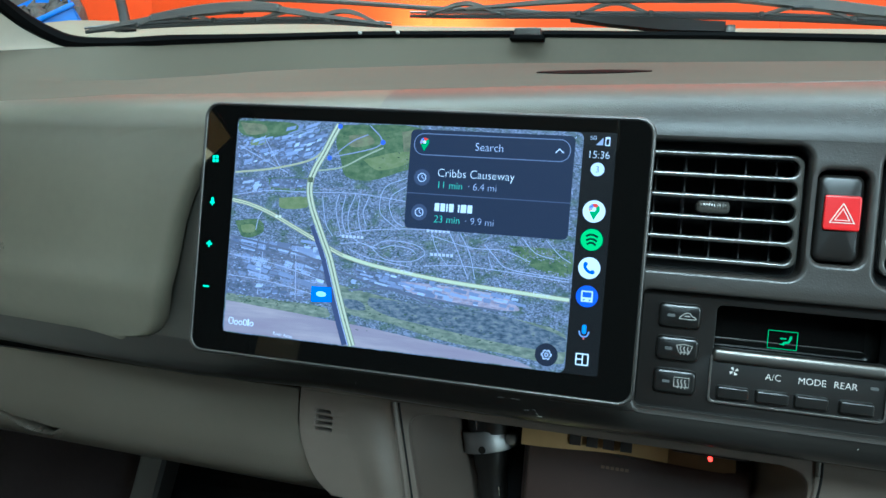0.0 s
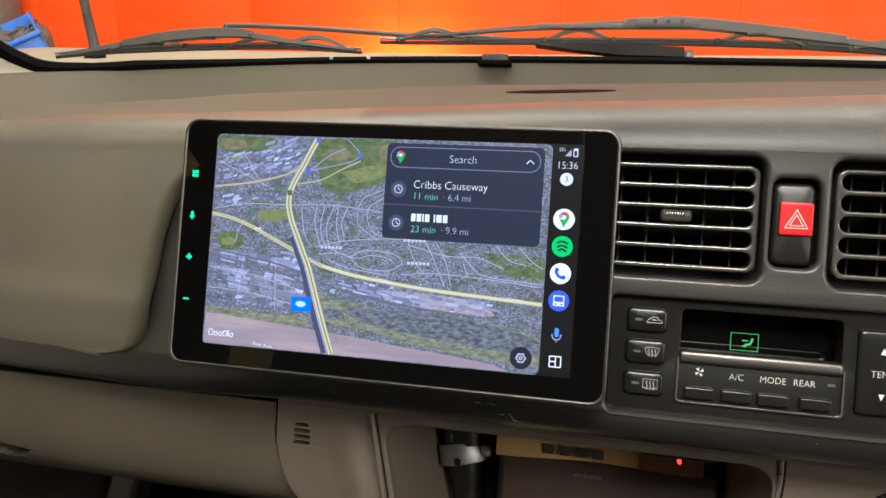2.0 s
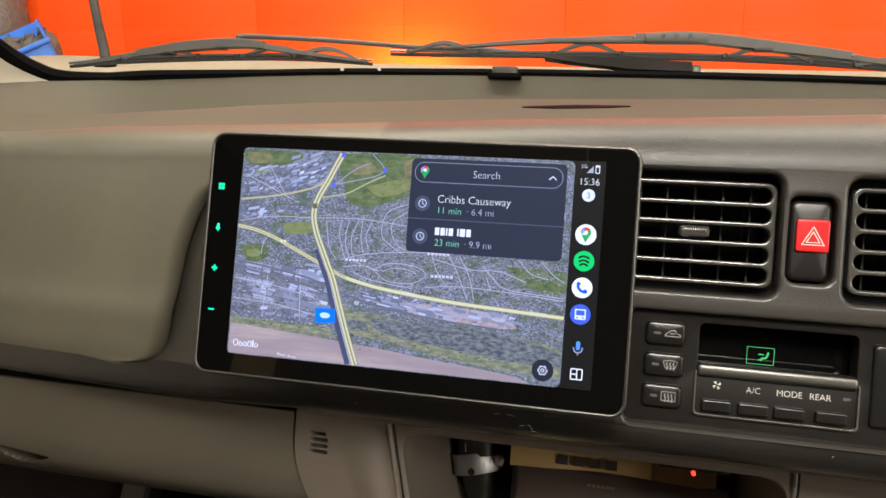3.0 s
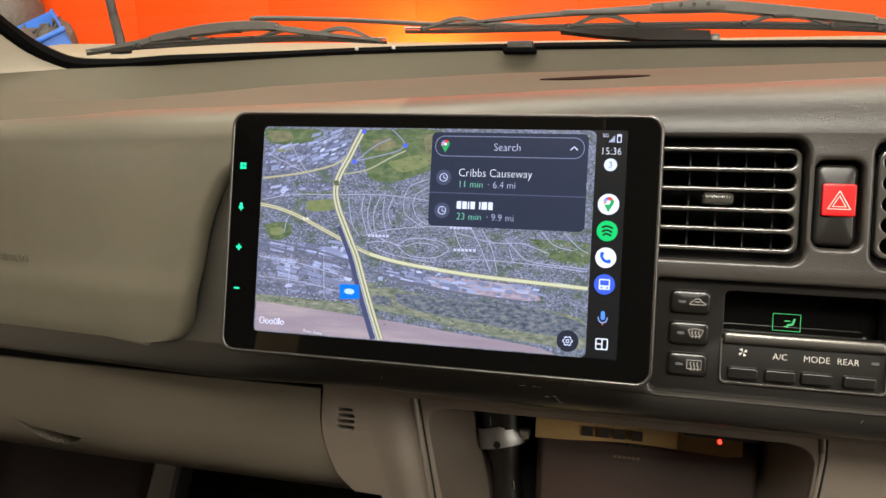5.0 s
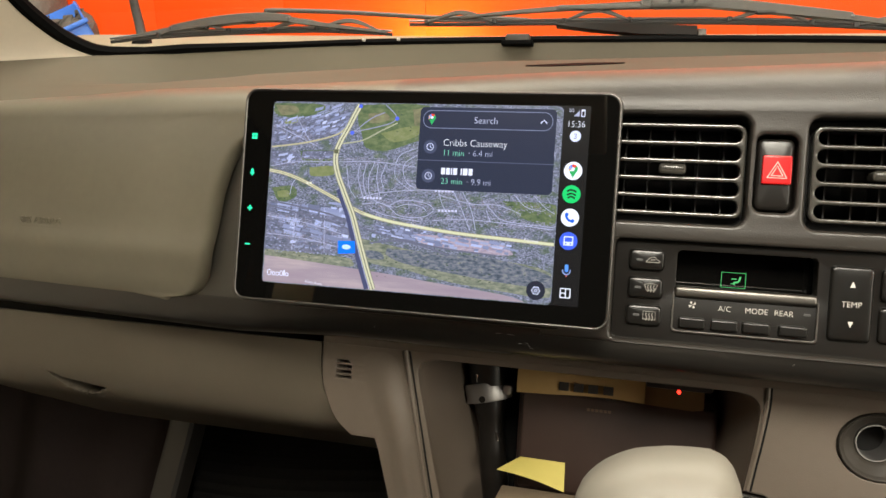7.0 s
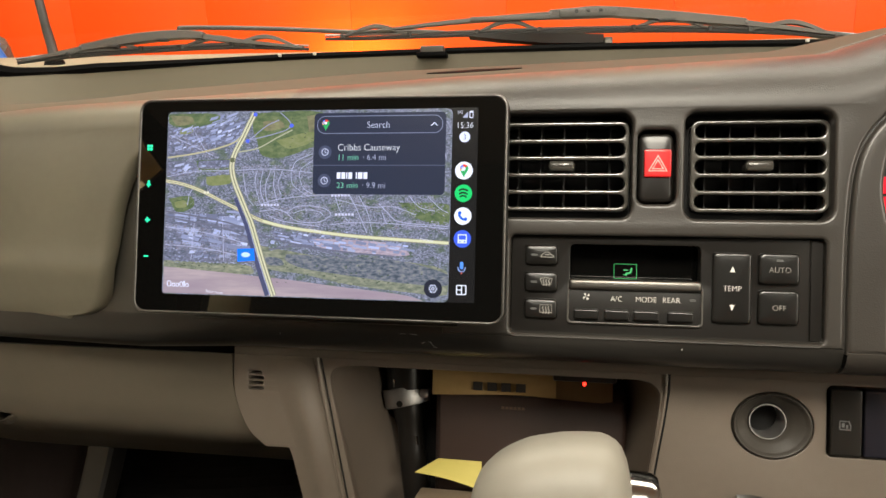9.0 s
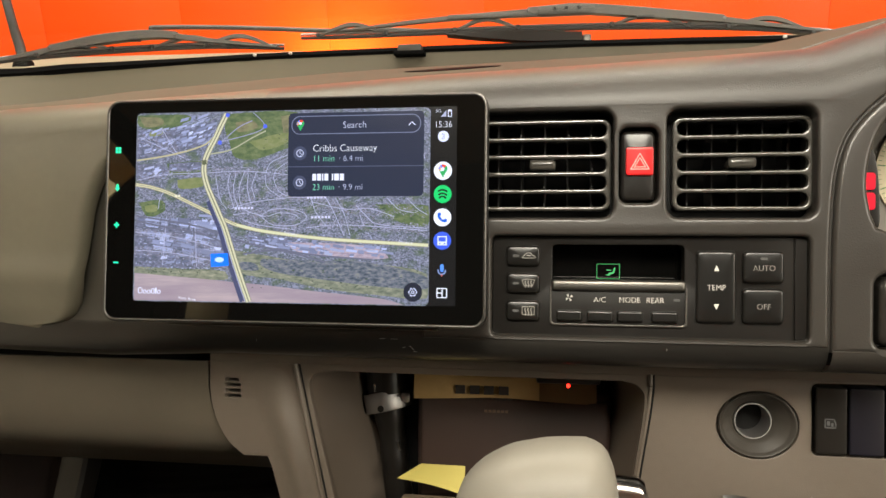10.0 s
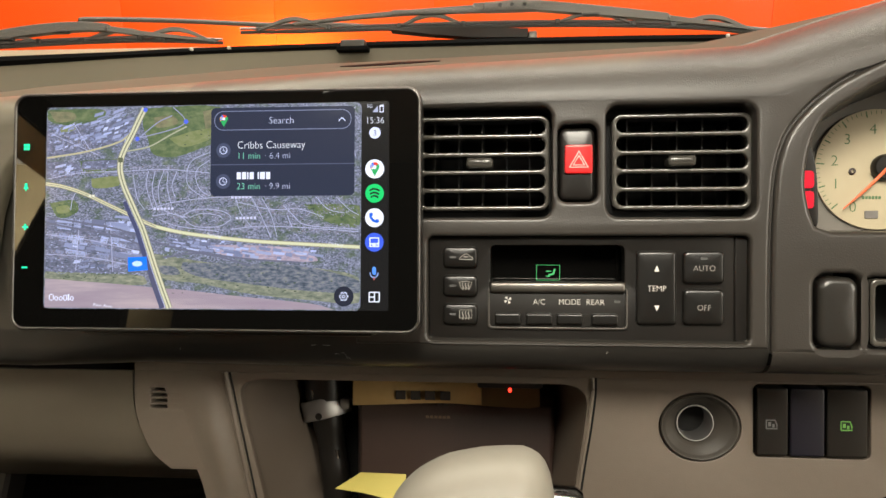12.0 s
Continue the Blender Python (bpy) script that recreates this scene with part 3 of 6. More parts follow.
def grip_hollow(x, z):
    """How far the grip of the glove box is pressed in: a hollow with a sharp upper edge and a lip below it."""
    edge = float(np.interp(x, (-0.397, -0.37, -0.323), (-0.169, -0.177, -0.182)))
    f = float(np.clip((x + 0.397) / 0.077, 0, 1))
    tall = 0.0145 * math.sin(math.pi * f ** 1.3) ** 0.7
    below = edge - z
    if tall < 0.0005 or below < -0.001 or below > tall:
        return 0.0
    return 0.034 * min(1, tall / 0.006) * min(1, (below + 0.001) / 0.0016) * (1 - (max(0, below) / tall) ** 5)


glove_rows = []
for k in range(261):
    f = float(np.interp(k / 260, (0, 0.15, 0.65, 1), (0, 0.6, 0.73, 1)))
    row = []
    for j, (y, z) in enumerate(UNDER):
        a = j / (len(UNDER) - 1)
        x = -0.9 + (0.9 + float(np.interp(z, (-0.2475, -0.22, -0.2, -0.193, -0.18, -0.157, -0.14, -0.1165), (-0.02, -0.04, -0.06, -0.0709, -0.0862, -0.0972, -0.1003, -0.1005)))) * f
        lean = float(np.clip((-0.14 - x) / 0.25, 0, 1))
        row.append((x, y + 0.02 * lean * a + grip_hollow(x, z) + max(0, -x - 0.45) * 0.25, z - 0.008 * lean * a * a))
    glove_rows.append(row)
glove = thing("glove_box", (-0.45, 0.12, -0.22), "closed grey-brown glove box lid with a grip hollow", "glove box")
part("lid", sheet(glove_rows, -0.003), GLOVE, glove)
part("grip_lip", tube(smooth_line([(-0.352, 0.1445, -0.2005), (-0.335, 0.1425, -0.2015), (-0.315, 0.1415, -0.2025), (-0.298, 0.1425, -0.2035)], 5), [0.0005 + 0.003 * math.sin(math.pi * k / 15) for k in range(16)], 8), GLOVE, glove, "moulded lip below the grip hollow")
under_rows = []
for k in range(25):
    f = k / 24
    row = [(-0.0693 + 0.0265 * f, 0.1003, -0.192)]
    for y, z in UNDER:
        if z < -0.196:
            left = float(np.interp(z, (-0.2475, -0.22, -0.2, -0.1885), (-0.018, -0.0375, -0.057, -0.074)))
            row.append((left + (-0.0385 - left) * f if z > -0.215 else min(left, -0.0385) + (-0.036 - min(left, -0.0385)) * f, max(0.1012, y - 0.004), z))
    under_rows.append(row)
solid("lower_dash_under", sheet(under_rows), GREY, "grey lower dash edge curving under beside the glove box", "dashboard")
# black sheet stands in for the shadow in the gap
solid("lower_dash_gap", box(-0.9, -0.09, 0.125, 0.13, -0.18, -0.1), HOLE, "black sheet standing for the shade behind the glove box lid", "dashboard")

# ---- footwell, cab floor and shell ----
solid("footwell_firewall", box(-0.85, 1.05, 0.6, 0.62, -0.75, 0.0), CARPET, "black footwell bulkhead", "bulkhead")
solid("footwell_floor", box(-0.85, 1.05, -1.4, 0.62, -0.75, -0.72), CARPET, "black cab floor", "floor")
# ribbed rubber mat that climbs the bulkhead
ribs = []
for k in range(81):
    f = k / 80
    ribs.append([(x, 0.37 - 0.09 * f + 0.004 * math.sin(x * 9) + 0.0025 * (k % 2), -0.19 - 0.5 * f + 0.02 * math.sin(x * 7 + 1)) for x in [-0.37 + 0.39 * j / 12 for j in range(13)]])
solid("footwell_mat", sheet(ribs), CARPET, "black ribbed rubber mat in the footwell", "mat", "object")
kick = []
for k in range(81):
    x = -0.95 + 0.57 * k / 80
    fold = 0.012 * math.sin(x * 26) + 0.006 * math.sin(x * 61 + 1)
    kick.append([(x, 0.315 + fold * 0.4, -0.16), (x + 0.004, 0.305 + fold, -0.28), (x - 0.008, 0.3 + fold, -0.4), (x - 0.02, 0.27 + fold, -0.65)])
solid("kick_panel", sheet(kick), CARPETGREY, "grey-brown carpeted kick panel", "trim")
strip_rows = []
for x, y, z in smooth_line([(-0.346, 0.295, -0.18), (-0.3605, 0.297, -0.262), (-0.379, 0.29, -0.36), (-0.405, 0.28, -0.5), (-0.435, 0.27, -0.65)], 5):
    strip_rows.append([(x - 0.0175, y + 0.012, z), (x - 0.0165, y + 0.003, z), (x - 0.0125, y, z), (x + 0.0125, y - 0.001, z), (x + 0.0165, y + 0.003, z), (x + 0.0175, y + 0.03, z)])
solid("kick_strip", sheet(strip_rows), mat("dark_kick_strip", (0.017, 0.0145, 0.012), 0.5, grain=900, bump=0.1), "grey plastic strip beside the footwell mat", "trim")
for name, x in (("cab_side_left", -0.97), ("cab_side_right", 1.08)):
    solid(name, box(x, x + 0.05, -1.5, 0.72, 0.3, 1.2, 0.01), HEADLINER, "plain beige cab side below the door window", "bodywork", matrix=I4)
solid("cab_back", box(-0.92, 1.08, -1.5, -1.45, 0.3, 1.2, 0.01), HEADLINER, "plain beige cab back panel", "bodywork", matrix=I4)
# unseen panel added so the screen glass mirrors one small patch
solid("cab_partition", plate([[(-0.95, 1.2), (1.08, 1.2), (1.08, 2.4), (-0.95, 2.4)], rr(-0.845, -0.7, 1.3, 1.72, 0.02)], -1.5, -1.46), RUBBER, "unseen dark panel with a narrow gap, added for a patch mirrored in the screen", "bodywork", matrix=I4)
# unseen frame, its opening cut to shape the patch in the screen glass
side_ = plate([[(-1.46, 1.2), (0.3, 1.2), (0.3, 2.0), (-0.75, 2.0), (-0.75, 2.4), (-1.46, 2.4)], [(-0.2, 1.3), (-0.2, 1.925), (-1.15, 1.922), (-1.26, 1.9), (-1.169, 1.785), (-1.107, 1.62), (-0.98, 1.3)]], 0.92, 0.93)
side_.transform(Matrix.Rotation(radians(90), 4, "Z"))
# see-through film added to dim the upper part of that patch
TINT = bpy.data.materials.new("mirror_tint_film")
TINT.use_nodes = True
tint_ = TINT.node_tree.nodes.new("ShaderNodeBsdfTransparent")
tint_.inputs[0].default_value = (0.36, 0.29, 0.2, 1)
TINT.node_tree.links.new(tint_.outputs[0], TINT.node_tree.nodes["Material Output"].inputs["Surface"])
solid("side_window_tint", box(-0.945, -0.94, -1.32, -0.15, 1.835, 1.94), TINT, "unseen brown strip added to dim the patch mirrored in the screen", "window", matrix=I4)
solid("cab_side_upper", side_, RUBBER, "unseen dark door frame, its opening shaped for the patch mirrored in the screen", "bodywork", matrix=I4)
solid("cab_roof", box(-0.62, 1.02, -0.42, 0.12, 1.98, 2.02, 0.01), HEADLINER, "beige cab headliner", "roof", matrix=I4)
# unseen board added to block the rear lamp from the passenger side
solid("cab_roof_rear", box(-0.9, 0.08, -1.4, -0.42, 1.98, 2.02, 0.01), HEADLINER, "unseen beige board added to keep the rear lamp off the passenger side", "roof", matrix=I4)
solid("engine_cover", box(-0.05, 0.45, -0.9, 0.1, -0.72, -0.5, 0.03, 3), CARPETGREY, "grey carpeted engine cover between the seats", "trim")

# ---- windscreen surround ----
gasket_line = smooth_line([(-0.70, 0.24, 0.38), (-0.685, 0.29, 0.31), (-0.672, 0.34, 0.257), (-0.655, 0.385, 0.228), (-0.63, 0.412, 0.211), (-0.6, 0.428, 0.2035), (-0.55, 0.452, 0.209)], 6) + \
    [(x, at(Y_BASE, x) + 0.004, z_base(at(Y_BASE, x)) + 0.003) for x in [-0.5 + 0.02 * k for k in range(75)]]
solid("windscreen_gasket", tube(gasket_line, [0.0105 if k < 30 else max(0.0062, 0.0105 - 0.0003 * (k - 30)) for k in range(len(gasket_line))], 8), RUBBER, "black rubber windscreen seal", "trim")
pillar_rows = []
for k in range(13):
    gx, gy, gz = gasket_line[k * 3] if k * 3 < len(gasket_line) else gasket_line[36]
    pillar_rows.append([(gx, gy, gz - 0.002), (gx - 0.05, gy - 0.03, gz - 0.02), (gx - 0.14, gy - 0.09, gz - 0.045), (gx - 0.2, gy - 0.16, gz - 0.06)])
solid("pillar_trim", sheet(pillar_rows, 0.004), HEADLINER, "cream windscreen pillar trim", "trim")
cowl_rows = []
for k in range(106):
    x = -1.05 + 2.1 * k / 105
    yb = at(Y_BASE, x)
    zb = z_base(yb)
    run = lambda f: (x, yb + 0.012 + (0.938 - yb) * f, zb + 0.002 + (0.3575 + 0.0125 * float(np.clip((-0.2 - x) / 0.8, 0, 1)) - zb) * f)
    cowl_rows.append([(x, yb + 0.008, zb - 0.02), run(0), run(0.25), run(0.5), run(0.75), run(0.93), (x, 0.962, 0.353), (x, 0.972, 0.335), (x, 0.98, 0.2), (x, 0.98, -0.2)])
solid("van_bonnet", sheet(cowl_rows), WHITE, "short white painted van bonnet below the windscreen", "bodywork")

pane_rows = []
for k in range(60):
    x = -0.6 + 1.6 * k / 59
    yb = at(Y_BASE, x)
    zb = z_base(yb)
    pane_rows.append([(x, yb + 0.012 - 0.35 * h, zb + 0.006 + h) for h in (0.0, 0.1, 0.25, 0.45, 0.65)])
CLEAR = bpy.data.materials.new("windscreen_glass")
CLEAR.use_nodes = True
nt = CLEAR.node_tree
clear, gloss, blend = nt.nodes.new("ShaderNodeBsdfTransparent"), nt.nodes.new("ShaderNodeBsdfGlossy"), nt.nodes.new("ShaderNodeMixShader")
gloss.inputs["Roughness"].default_value, blend.inputs[0].default_value = 0.03, 0.04
nt.links.new(clear.outputs[0], blend.inputs[1]), nt.links.new(gloss.outputs[0], blend.inputs[2])
nt.links.new(blend.outputs[0], nt.nodes["Material Output"].inputs["Surface"])
screen_glass = solid("windscreen", sheet(pane_rows), CLEAR, "clear windscreen glass", "window")
screen_glass.visible_shadow = False

# ---- head unit with its lit display ----
def glossy_glow(name, col, strength=1.0):
    m = glow(name, col, strength)
    b = m.node_tree.nodes["Principled BSDF"]
    b.inputs["Roughness"].default_value = 0.12
    return m


def lit(r, g, b):
    """A display colour, with the panel's slight blue cast."""
    return rgb(r, g, min(255, b * 1.11))


def mp(u, v):
    """A place on the display from units of its picture: u 113 to 910 across the map, v 66 to 580 down."""
    return (-0.103 + (u - 113) / 797 * 0.2037, 0.0672 - (v - 66) / 514 * 0.1278)


def aerial(name):
    """The satellite picture: fields, estates and sheds as a lit procedural pattern."""
    m = bpy.data.materials.new(name)
    t, b = nodes_of(m)
    link = t.links.new
    tc = t.nodes.new("ShaderNodeTexCoord")
    mp_ = t.nodes.new("ShaderNodeMapping")
    mp_.inputs["Scale"].default_value = (1, 1, 1.7)
    link(tc.outputs["Object"], mp_.inputs["Vector"])

    def noise_(scale, detail):
        n = t.nodes.new("ShaderNodeTexNoise")
        n.inputs["Scale"].default_value, n.inputs["Detail"].default_value, n.inputs["Roughness"].default_value = scale, detail, 0.62
        link(mp_.outputs[0], n.inputs["Vector"])
        return n.outputs["Fac"]

    def ramp_(fac, stops):
        r = t.nodes.new("ShaderNodeValToRGB")
        while len(r.color_ramp.elements) < len(stops):
            r.color_ramp.elements.new(0.5)
        for e, (p, c) in zip(r.color_ramp.elements, stops):
            e.position, e.color = p, (*c, 1)
        link(fac, r.inputs["Fac"])
        return r.outputs["Color"]

    def mix_(fac, a, c, kind="MIX"):
        x = t.nodes.new("ShaderNodeMix")
        x.data_type, x.blend_type = "RGBA", kind
        if isinstance(fac, float):
            x.inputs["Factor"].default_value = fac
        else:
            link(fac, x.inputs["Factor"])
        link(a, x.inputs["A"])
        link(c, x.inputs["B"])
        return x.outputs["Result"]

    green = ramp_(noise_(160, 8), ((0.3, lit(54, 70, 54)), (0.5, lit(84, 98, 72)), (0.7, lit(122, 130, 100))))
    town = ramp_(noise_(950, 7), ((0.36, lit(58, 68, 64)), (0.5, lit(100, 106, 108)), (0.64, lit(166, 168, 182))))
    vor = t.nodes.new("ShaderNodeTexVoronoi")
    vor.inputs["Scale"].default_value = 1050
    link(mp_.outputs[0], vor.inputs["Vector"])
    bits = ramp_(vor.outputs["Color"], ((0.2, lit(76, 84, 80)), (0.55, lit(122, 120, 134)), (0.85, lit(180, 180, 200))))
    town = mix_(0.3, town, bits)
    where = ramp_(noise_(70, 5), ((0.5, (0, 0, 0)), (0.62, (0.8, 0.8, 0.8))))
    ground = mix_(where, town, green)
    b.inputs["Base Color"].default_value = (0.01, 0.01, 0.01, 1)
    b.inputs["Roughness"].default_value = 0.12
    link(ground, b.inputs["Emission Color"])
    b.inputs["Emission Strength"].default_value = SCREEN
    return m


SCREEN = 1.22
unit = thing("head_unit", (0, 0, 0), "large black touchscreen head unit showing a lit satellite map", "head unit")
unit.matrix_world = DASH @ pose(0, 0, 0, -2.2, 0, 0.5)
part("bezel", plate([rr(-0.1255, 0.1375, -0.0745, 0.0765, 0.009, 8), rr(-0.1232, 0.1352, -0.0722, 0.0742, 0.0072, 8)], -0.0008, 0.0115, 0.0012, 4), BEZEL, unit, "satin grey metal edge")
front = part("front_glass", plate([rr(-0.1236, 0.1356, -0.0726, 0.0746, 0.0075, 8)], -0.0002, 0.004), GLASSBLACK, unit, "glossy black front glass")
part("rear_housing", plate([rr(-0.118, 0.13, -0.067, 0.07, 0.007)], 0.006, 0.05, 0.003), BLACK, unit)
part("mounting_strip", box(-0.085, 0.105, 0.014, 0.036, -0.0775, -0.074, 0.001), BLACK, unit)

display = part("display", flat(rr(-0.1033, 0.1178, -0.0605, 0.0675, 0.001), -0.00035), glossy_glow("display_backlight", rgb(11, 13, 20)), unit, "lit display")
Y = -0.0005
map_loop = rr(-0.103, 0.1007, -0.0606, 0.0672, 0.0035)
part("map_ground", flat(map_loop, Y), aerial("aerial_picture"), display, "aerial picture of a town")


def layer(name, me, col, label="", strength=None):
    key = "lit_%d_%d_%d" % col
    m = bpy.data.materials.get(key) or glossy_glow(key, lit(*col), SCREEN)
    return part(name, me, m, display, label)


def lit_mix(name, cols, scale, stretch=1.7, detail=6, island=False):
    """A lit patch of the aerial picture that wanders between colours, or picks one for each island of its mesh."""
    m = glossy_glow(name, (0, 0, 0), SCREEN)
    t, b = m.node_tree, m.node_tree.nodes["Principled BSDF"]
    r = t.nodes.new("ShaderNodeValToRGB")
    while len(r.color_ramp.elements) < len(cols):
        r.color_ramp.elements.new(0.5)
    for k, (e, c) in enumerate(zip(r.color_ramp.elements, cols)):
        e.position = k / (len(cols) - 1) if island else 0.32 + 0.36 * k / (len(cols) - 1)
        e.color = (*lit(*c), 1)
    if island:
        g = t.nodes.new("ShaderNodeNewGeometry")
        t.links.new(g.outputs["Random Per Island"], r.inputs["Fac"])
    else:
        tc, mg, n = t.nodes.new("ShaderNodeTexCoord"), t.nodes.new("ShaderNodeMapping"), t.nodes.new("ShaderNodeTexNoise")
        mg.inputs["Scale"].default_value = (1, 1, stretch)
        n.inputs["Scale"].default_value, n.inputs["Detail"].default_value, n.inputs["Roughness"].default_value = scale, detail, 0.65
        t.links.new(tc.outputs["Object"], mg.inputs["Vector"])
        t.links.new(mg.outputs[0], n.inputs["Vector"])
        t.links.new(n.outputs["Fac"], r.inputs["Fac"])
    t.links.new(r.outputs["Color"], b.inputs["Emission Color"])
    return m


FIELD = lit_mix("lit_field", [(70, 88, 60), (96, 110, 70), (120, 128, 86)], 150)
FIELDBROWN = lit_mix("lit_rough_field", [(98, 104, 72), (126, 120, 86), (136, 138, 92)], 160)
MEADOW = lit_mix("lit_meadow", [(110, 120, 72), (126, 132, 82), (138, 140, 96)], 150)
SCRUB = lit_mix("lit_scrub", [(62, 70, 76), (86, 94, 98), (118, 120, 120), (138, 139, 118)], 250, 2.4, 7)
HEATH = lit_mix("lit_heath", [(90, 98, 80), (124, 128, 102), (156, 154, 124)], 180, 2.8, 7)
SHORE = lit_mix("lit_shore", [(150, 132, 134), (158, 142, 140), (176, 158, 150)], 16, 9.0, 4)
YARD = lit_mix("lit_yard", [(78, 84, 88), (104, 106, 116), (130, 132, 146)], 300)


def field(name, pts, y, m):
    edge = [mp(u, v) for u, v in smooth_line(pts + pts[:1], 4)[:-1]]
    return part(name, flat([(min(max(x, -0.1027), 0.1004), min(max(z, -0.0603), 0.0669)) for x, z in edge], y), m, display)


Y -= 0.00004
for k, pts in enumerate(([(116, 72), (250, 72), (262, 92), (190, 112), (140, 108), (116, 96)], [(372, 72), (560, 72), (562, 150), (520, 172), (450, 196), (392, 190), (376, 150), (362, 110)], [(200, 205), (300, 200), (306, 226), (220, 236)],
                         [(770, 318), (906, 322), (906, 372), (850, 370), (800, 346)], [(124, 312), (186, 304), (198, 334), (150, 350)])):
    field("field", pts, Y - 0.000002 * k, FIELD)
for k, pts in enumerate(([(120, 76), (180, 80), (186, 98), (140, 104)], [(392, 96), (438, 92), (452, 112), (400, 122)], [(516, 82), (556, 80), (558, 130), (530, 150)])):
    field("rough_field", pts, Y - 0.00002 - 0.000002 * k, FIELDBROWN)
for k, pts in enumerate(([(232, 250), (298, 244), (303, 268), (240, 274)], [(140, 322), (170, 317), (178, 333), (148, 338)], [(430, 150), (500, 130), (545, 128), (540, 150), (470, 172)], [(150, 118), (186, 114), (184, 126), (152, 130)])):
    field("meadow", pts, Y - 0.00003 - 0.000002 * k, MEADOW)
for k, pts in enumerate(([(116, 108), (190, 116), (300, 100), (338, 84), (330, 130), (300, 165), (200, 180), (116, 190)], [(116, 205), (190, 210), (200, 240), (116, 250)], [(208, 206), (296, 202), (300, 222), (214, 226)],
                         [(116, 352), (340, 360), (362, 405), (372, 470), (250, 492), (116, 498)], [(418, 398), (520, 406), (600, 416), (600, 440), (470, 430)])):
    field("yard", pts, Y - 0.00002 - 0.000002 * k, YARD)
PINKYARD = lit_mix("lit_pink_yard", [(142, 128, 132), (166, 150, 152), (188, 172, 172)], 260, 3.0)
field("yard", [(540, 418), (660, 420), (760, 428), (800, 448), (790, 460), (640, 456), (560, 440)], Y - 0.000032, PINKYARD)
field("heath", [(396, 440), (470, 452), (600, 470), (800, 476), (906, 500), (906, 560), (800, 556), (640, 540), (520, 516), (412, 500)], Y - 0.00003, HEATH)
field("scrub", [(470, 462), (600, 466), (760, 470), (906, 506), (906, 536), (780, 532), (640, 516), (520, 500), (470, 480)], Y - 0.00004, SCRUB)
field("scrub", [(408, 470), (450, 474), (462, 492), (420, 492)], Y - 0.00004, SCRUB)
field("verge", [(118, 486), (240, 490), (350, 494), (374, 502), (368, 520), (240, 514), (118, 506)], Y - 0.00004, HEATH)
part("shore", flat([mp(*p) for p in smooth_line([(116, 504), (200, 510), (300, 517), (380, 524), (480, 532), (600, 545), (720, 556), (800, 565), (846, 578)], 4)] + [mp(116, 578)], Y - 0.00006), SHORE, display, "tan shore at the foot of the map")

# sheds and house roofs of the aerial picture
rnd = random.Random(7)
SHED = lit_mix("lit_sheds", [(88, 94, 108), (152, 158, 180), (116, 122, 140), (180, 188, 210), (100, 104, 118), (162, 168, 188), (132, 138, 156), (206, 212, 228)], 1, island=True)
HOUSE = lit_mix("lit_houses", [(84, 90, 88), (146, 138, 144), (108, 110, 118), (178, 176, 188), (98, 102, 100), (158, 156, 168), (88, 98, 84), (136, 122, 120)], 1, island=True)
TREES = lit_mix("lit_trees", [(58, 70, 54), (78, 92, 62), (66, 78, 66)], 1, island=True)


def quad(bm, u, v, w, h, a, y, skew=0.35):
    pts = []
    for dx, dy in ((-1, -1), (1, -1), (1, 1), (-1, 1)):
        px, pz = mp(u + dx * w * math.cos(a) - dy * h * skew, v + dy * h + dx * w * math.sin(a))
        pts.append(bm.verts.new((min(max(px, -0.1025), 0.1002), y, min(max(pz, -0.0601), 0.0667))))
    f = bm.faces.new(pts)
    f.normal_update()
    if f.normal.y > 0:
        f.normal_flip()


def stuff_mesh(bm):
    me = bpy.data.meshes.new("mesh")
    bm.to_mesh(me)
    bm.free()
    return me


bm = bmesh.new()
for (u0, v0, u1, v1), step_u, step_v, lean in (((124, 118, 330, 172), 19, 10, -0.28), ((232, 84, 318, 112), 20, 11, -0.3), ((120, 212, 196, 244), 18, 9, -0.2), ((216, 208, 292, 220), 30, 9, -0.05), ((122, 358, 344, 384), 34, 14, 0.14),
                                               ((130, 396, 350, 442), 34, 14, 0.16), ((176, 446, 330, 484), 30, 13, -0.12), ((272, 350, 344, 384), 26, 15, 0.05), ((424, 404, 620, 434), 20, 8, 0.14), ((560, 424, 790, 448), 24, 9, 0.12)):
    v = v0
    while v < v1:
        u = u0 + rnd.uniform(0, step_u)
        while u < u1:
            w = step_u * rnd.choice((0.22, 0.3, 0.34, 0.45, 0.6, 0.8))
            h = step_v * rnd.uniform(0.22, 0.5)
            if rnd.random() < 0.82:
                quad(bm, u + w, v + rnd.uniform(-3, 3) + lean * (u - u0) * 0.35, w, h, lean + rnd.uniform(-0.06, 0.06), -0.00066 - 0.000001 * rnd.random())
                if rnd.random() < 0.4:
                    quad(bm, u + w, v + h * 1.5 + lean * (u - u0) * 0.35, w * 0.9, h * 0.3, lean, -0.000663)
            u += 2 * w + rnd.uniform(1.5, 7)
        v += step_v * rnd.uniform(0.85, 1.15)
for (u0, v0, u1, v1), n in (((118, 112, 335, 185), 230), ((118, 206, 300, 246), 90), ((120, 352, 356, 492), 520), ((420, 398, 800, 452), 260)):
    for _ in range(n):
        quad(bm, rnd.uniform(u0, u1), rnd.uniform(v0, v1), rnd.uniform(0.8, 2.6), rnd.uniform(0.5, 1.2), rnd.uniform(-0.1, 0.2), -0.000652)
tagged(part("shed_pattern", stuff_mesh(bm), SHED, display, "pale shed roofs of the aerial picture"), kind="stuff")
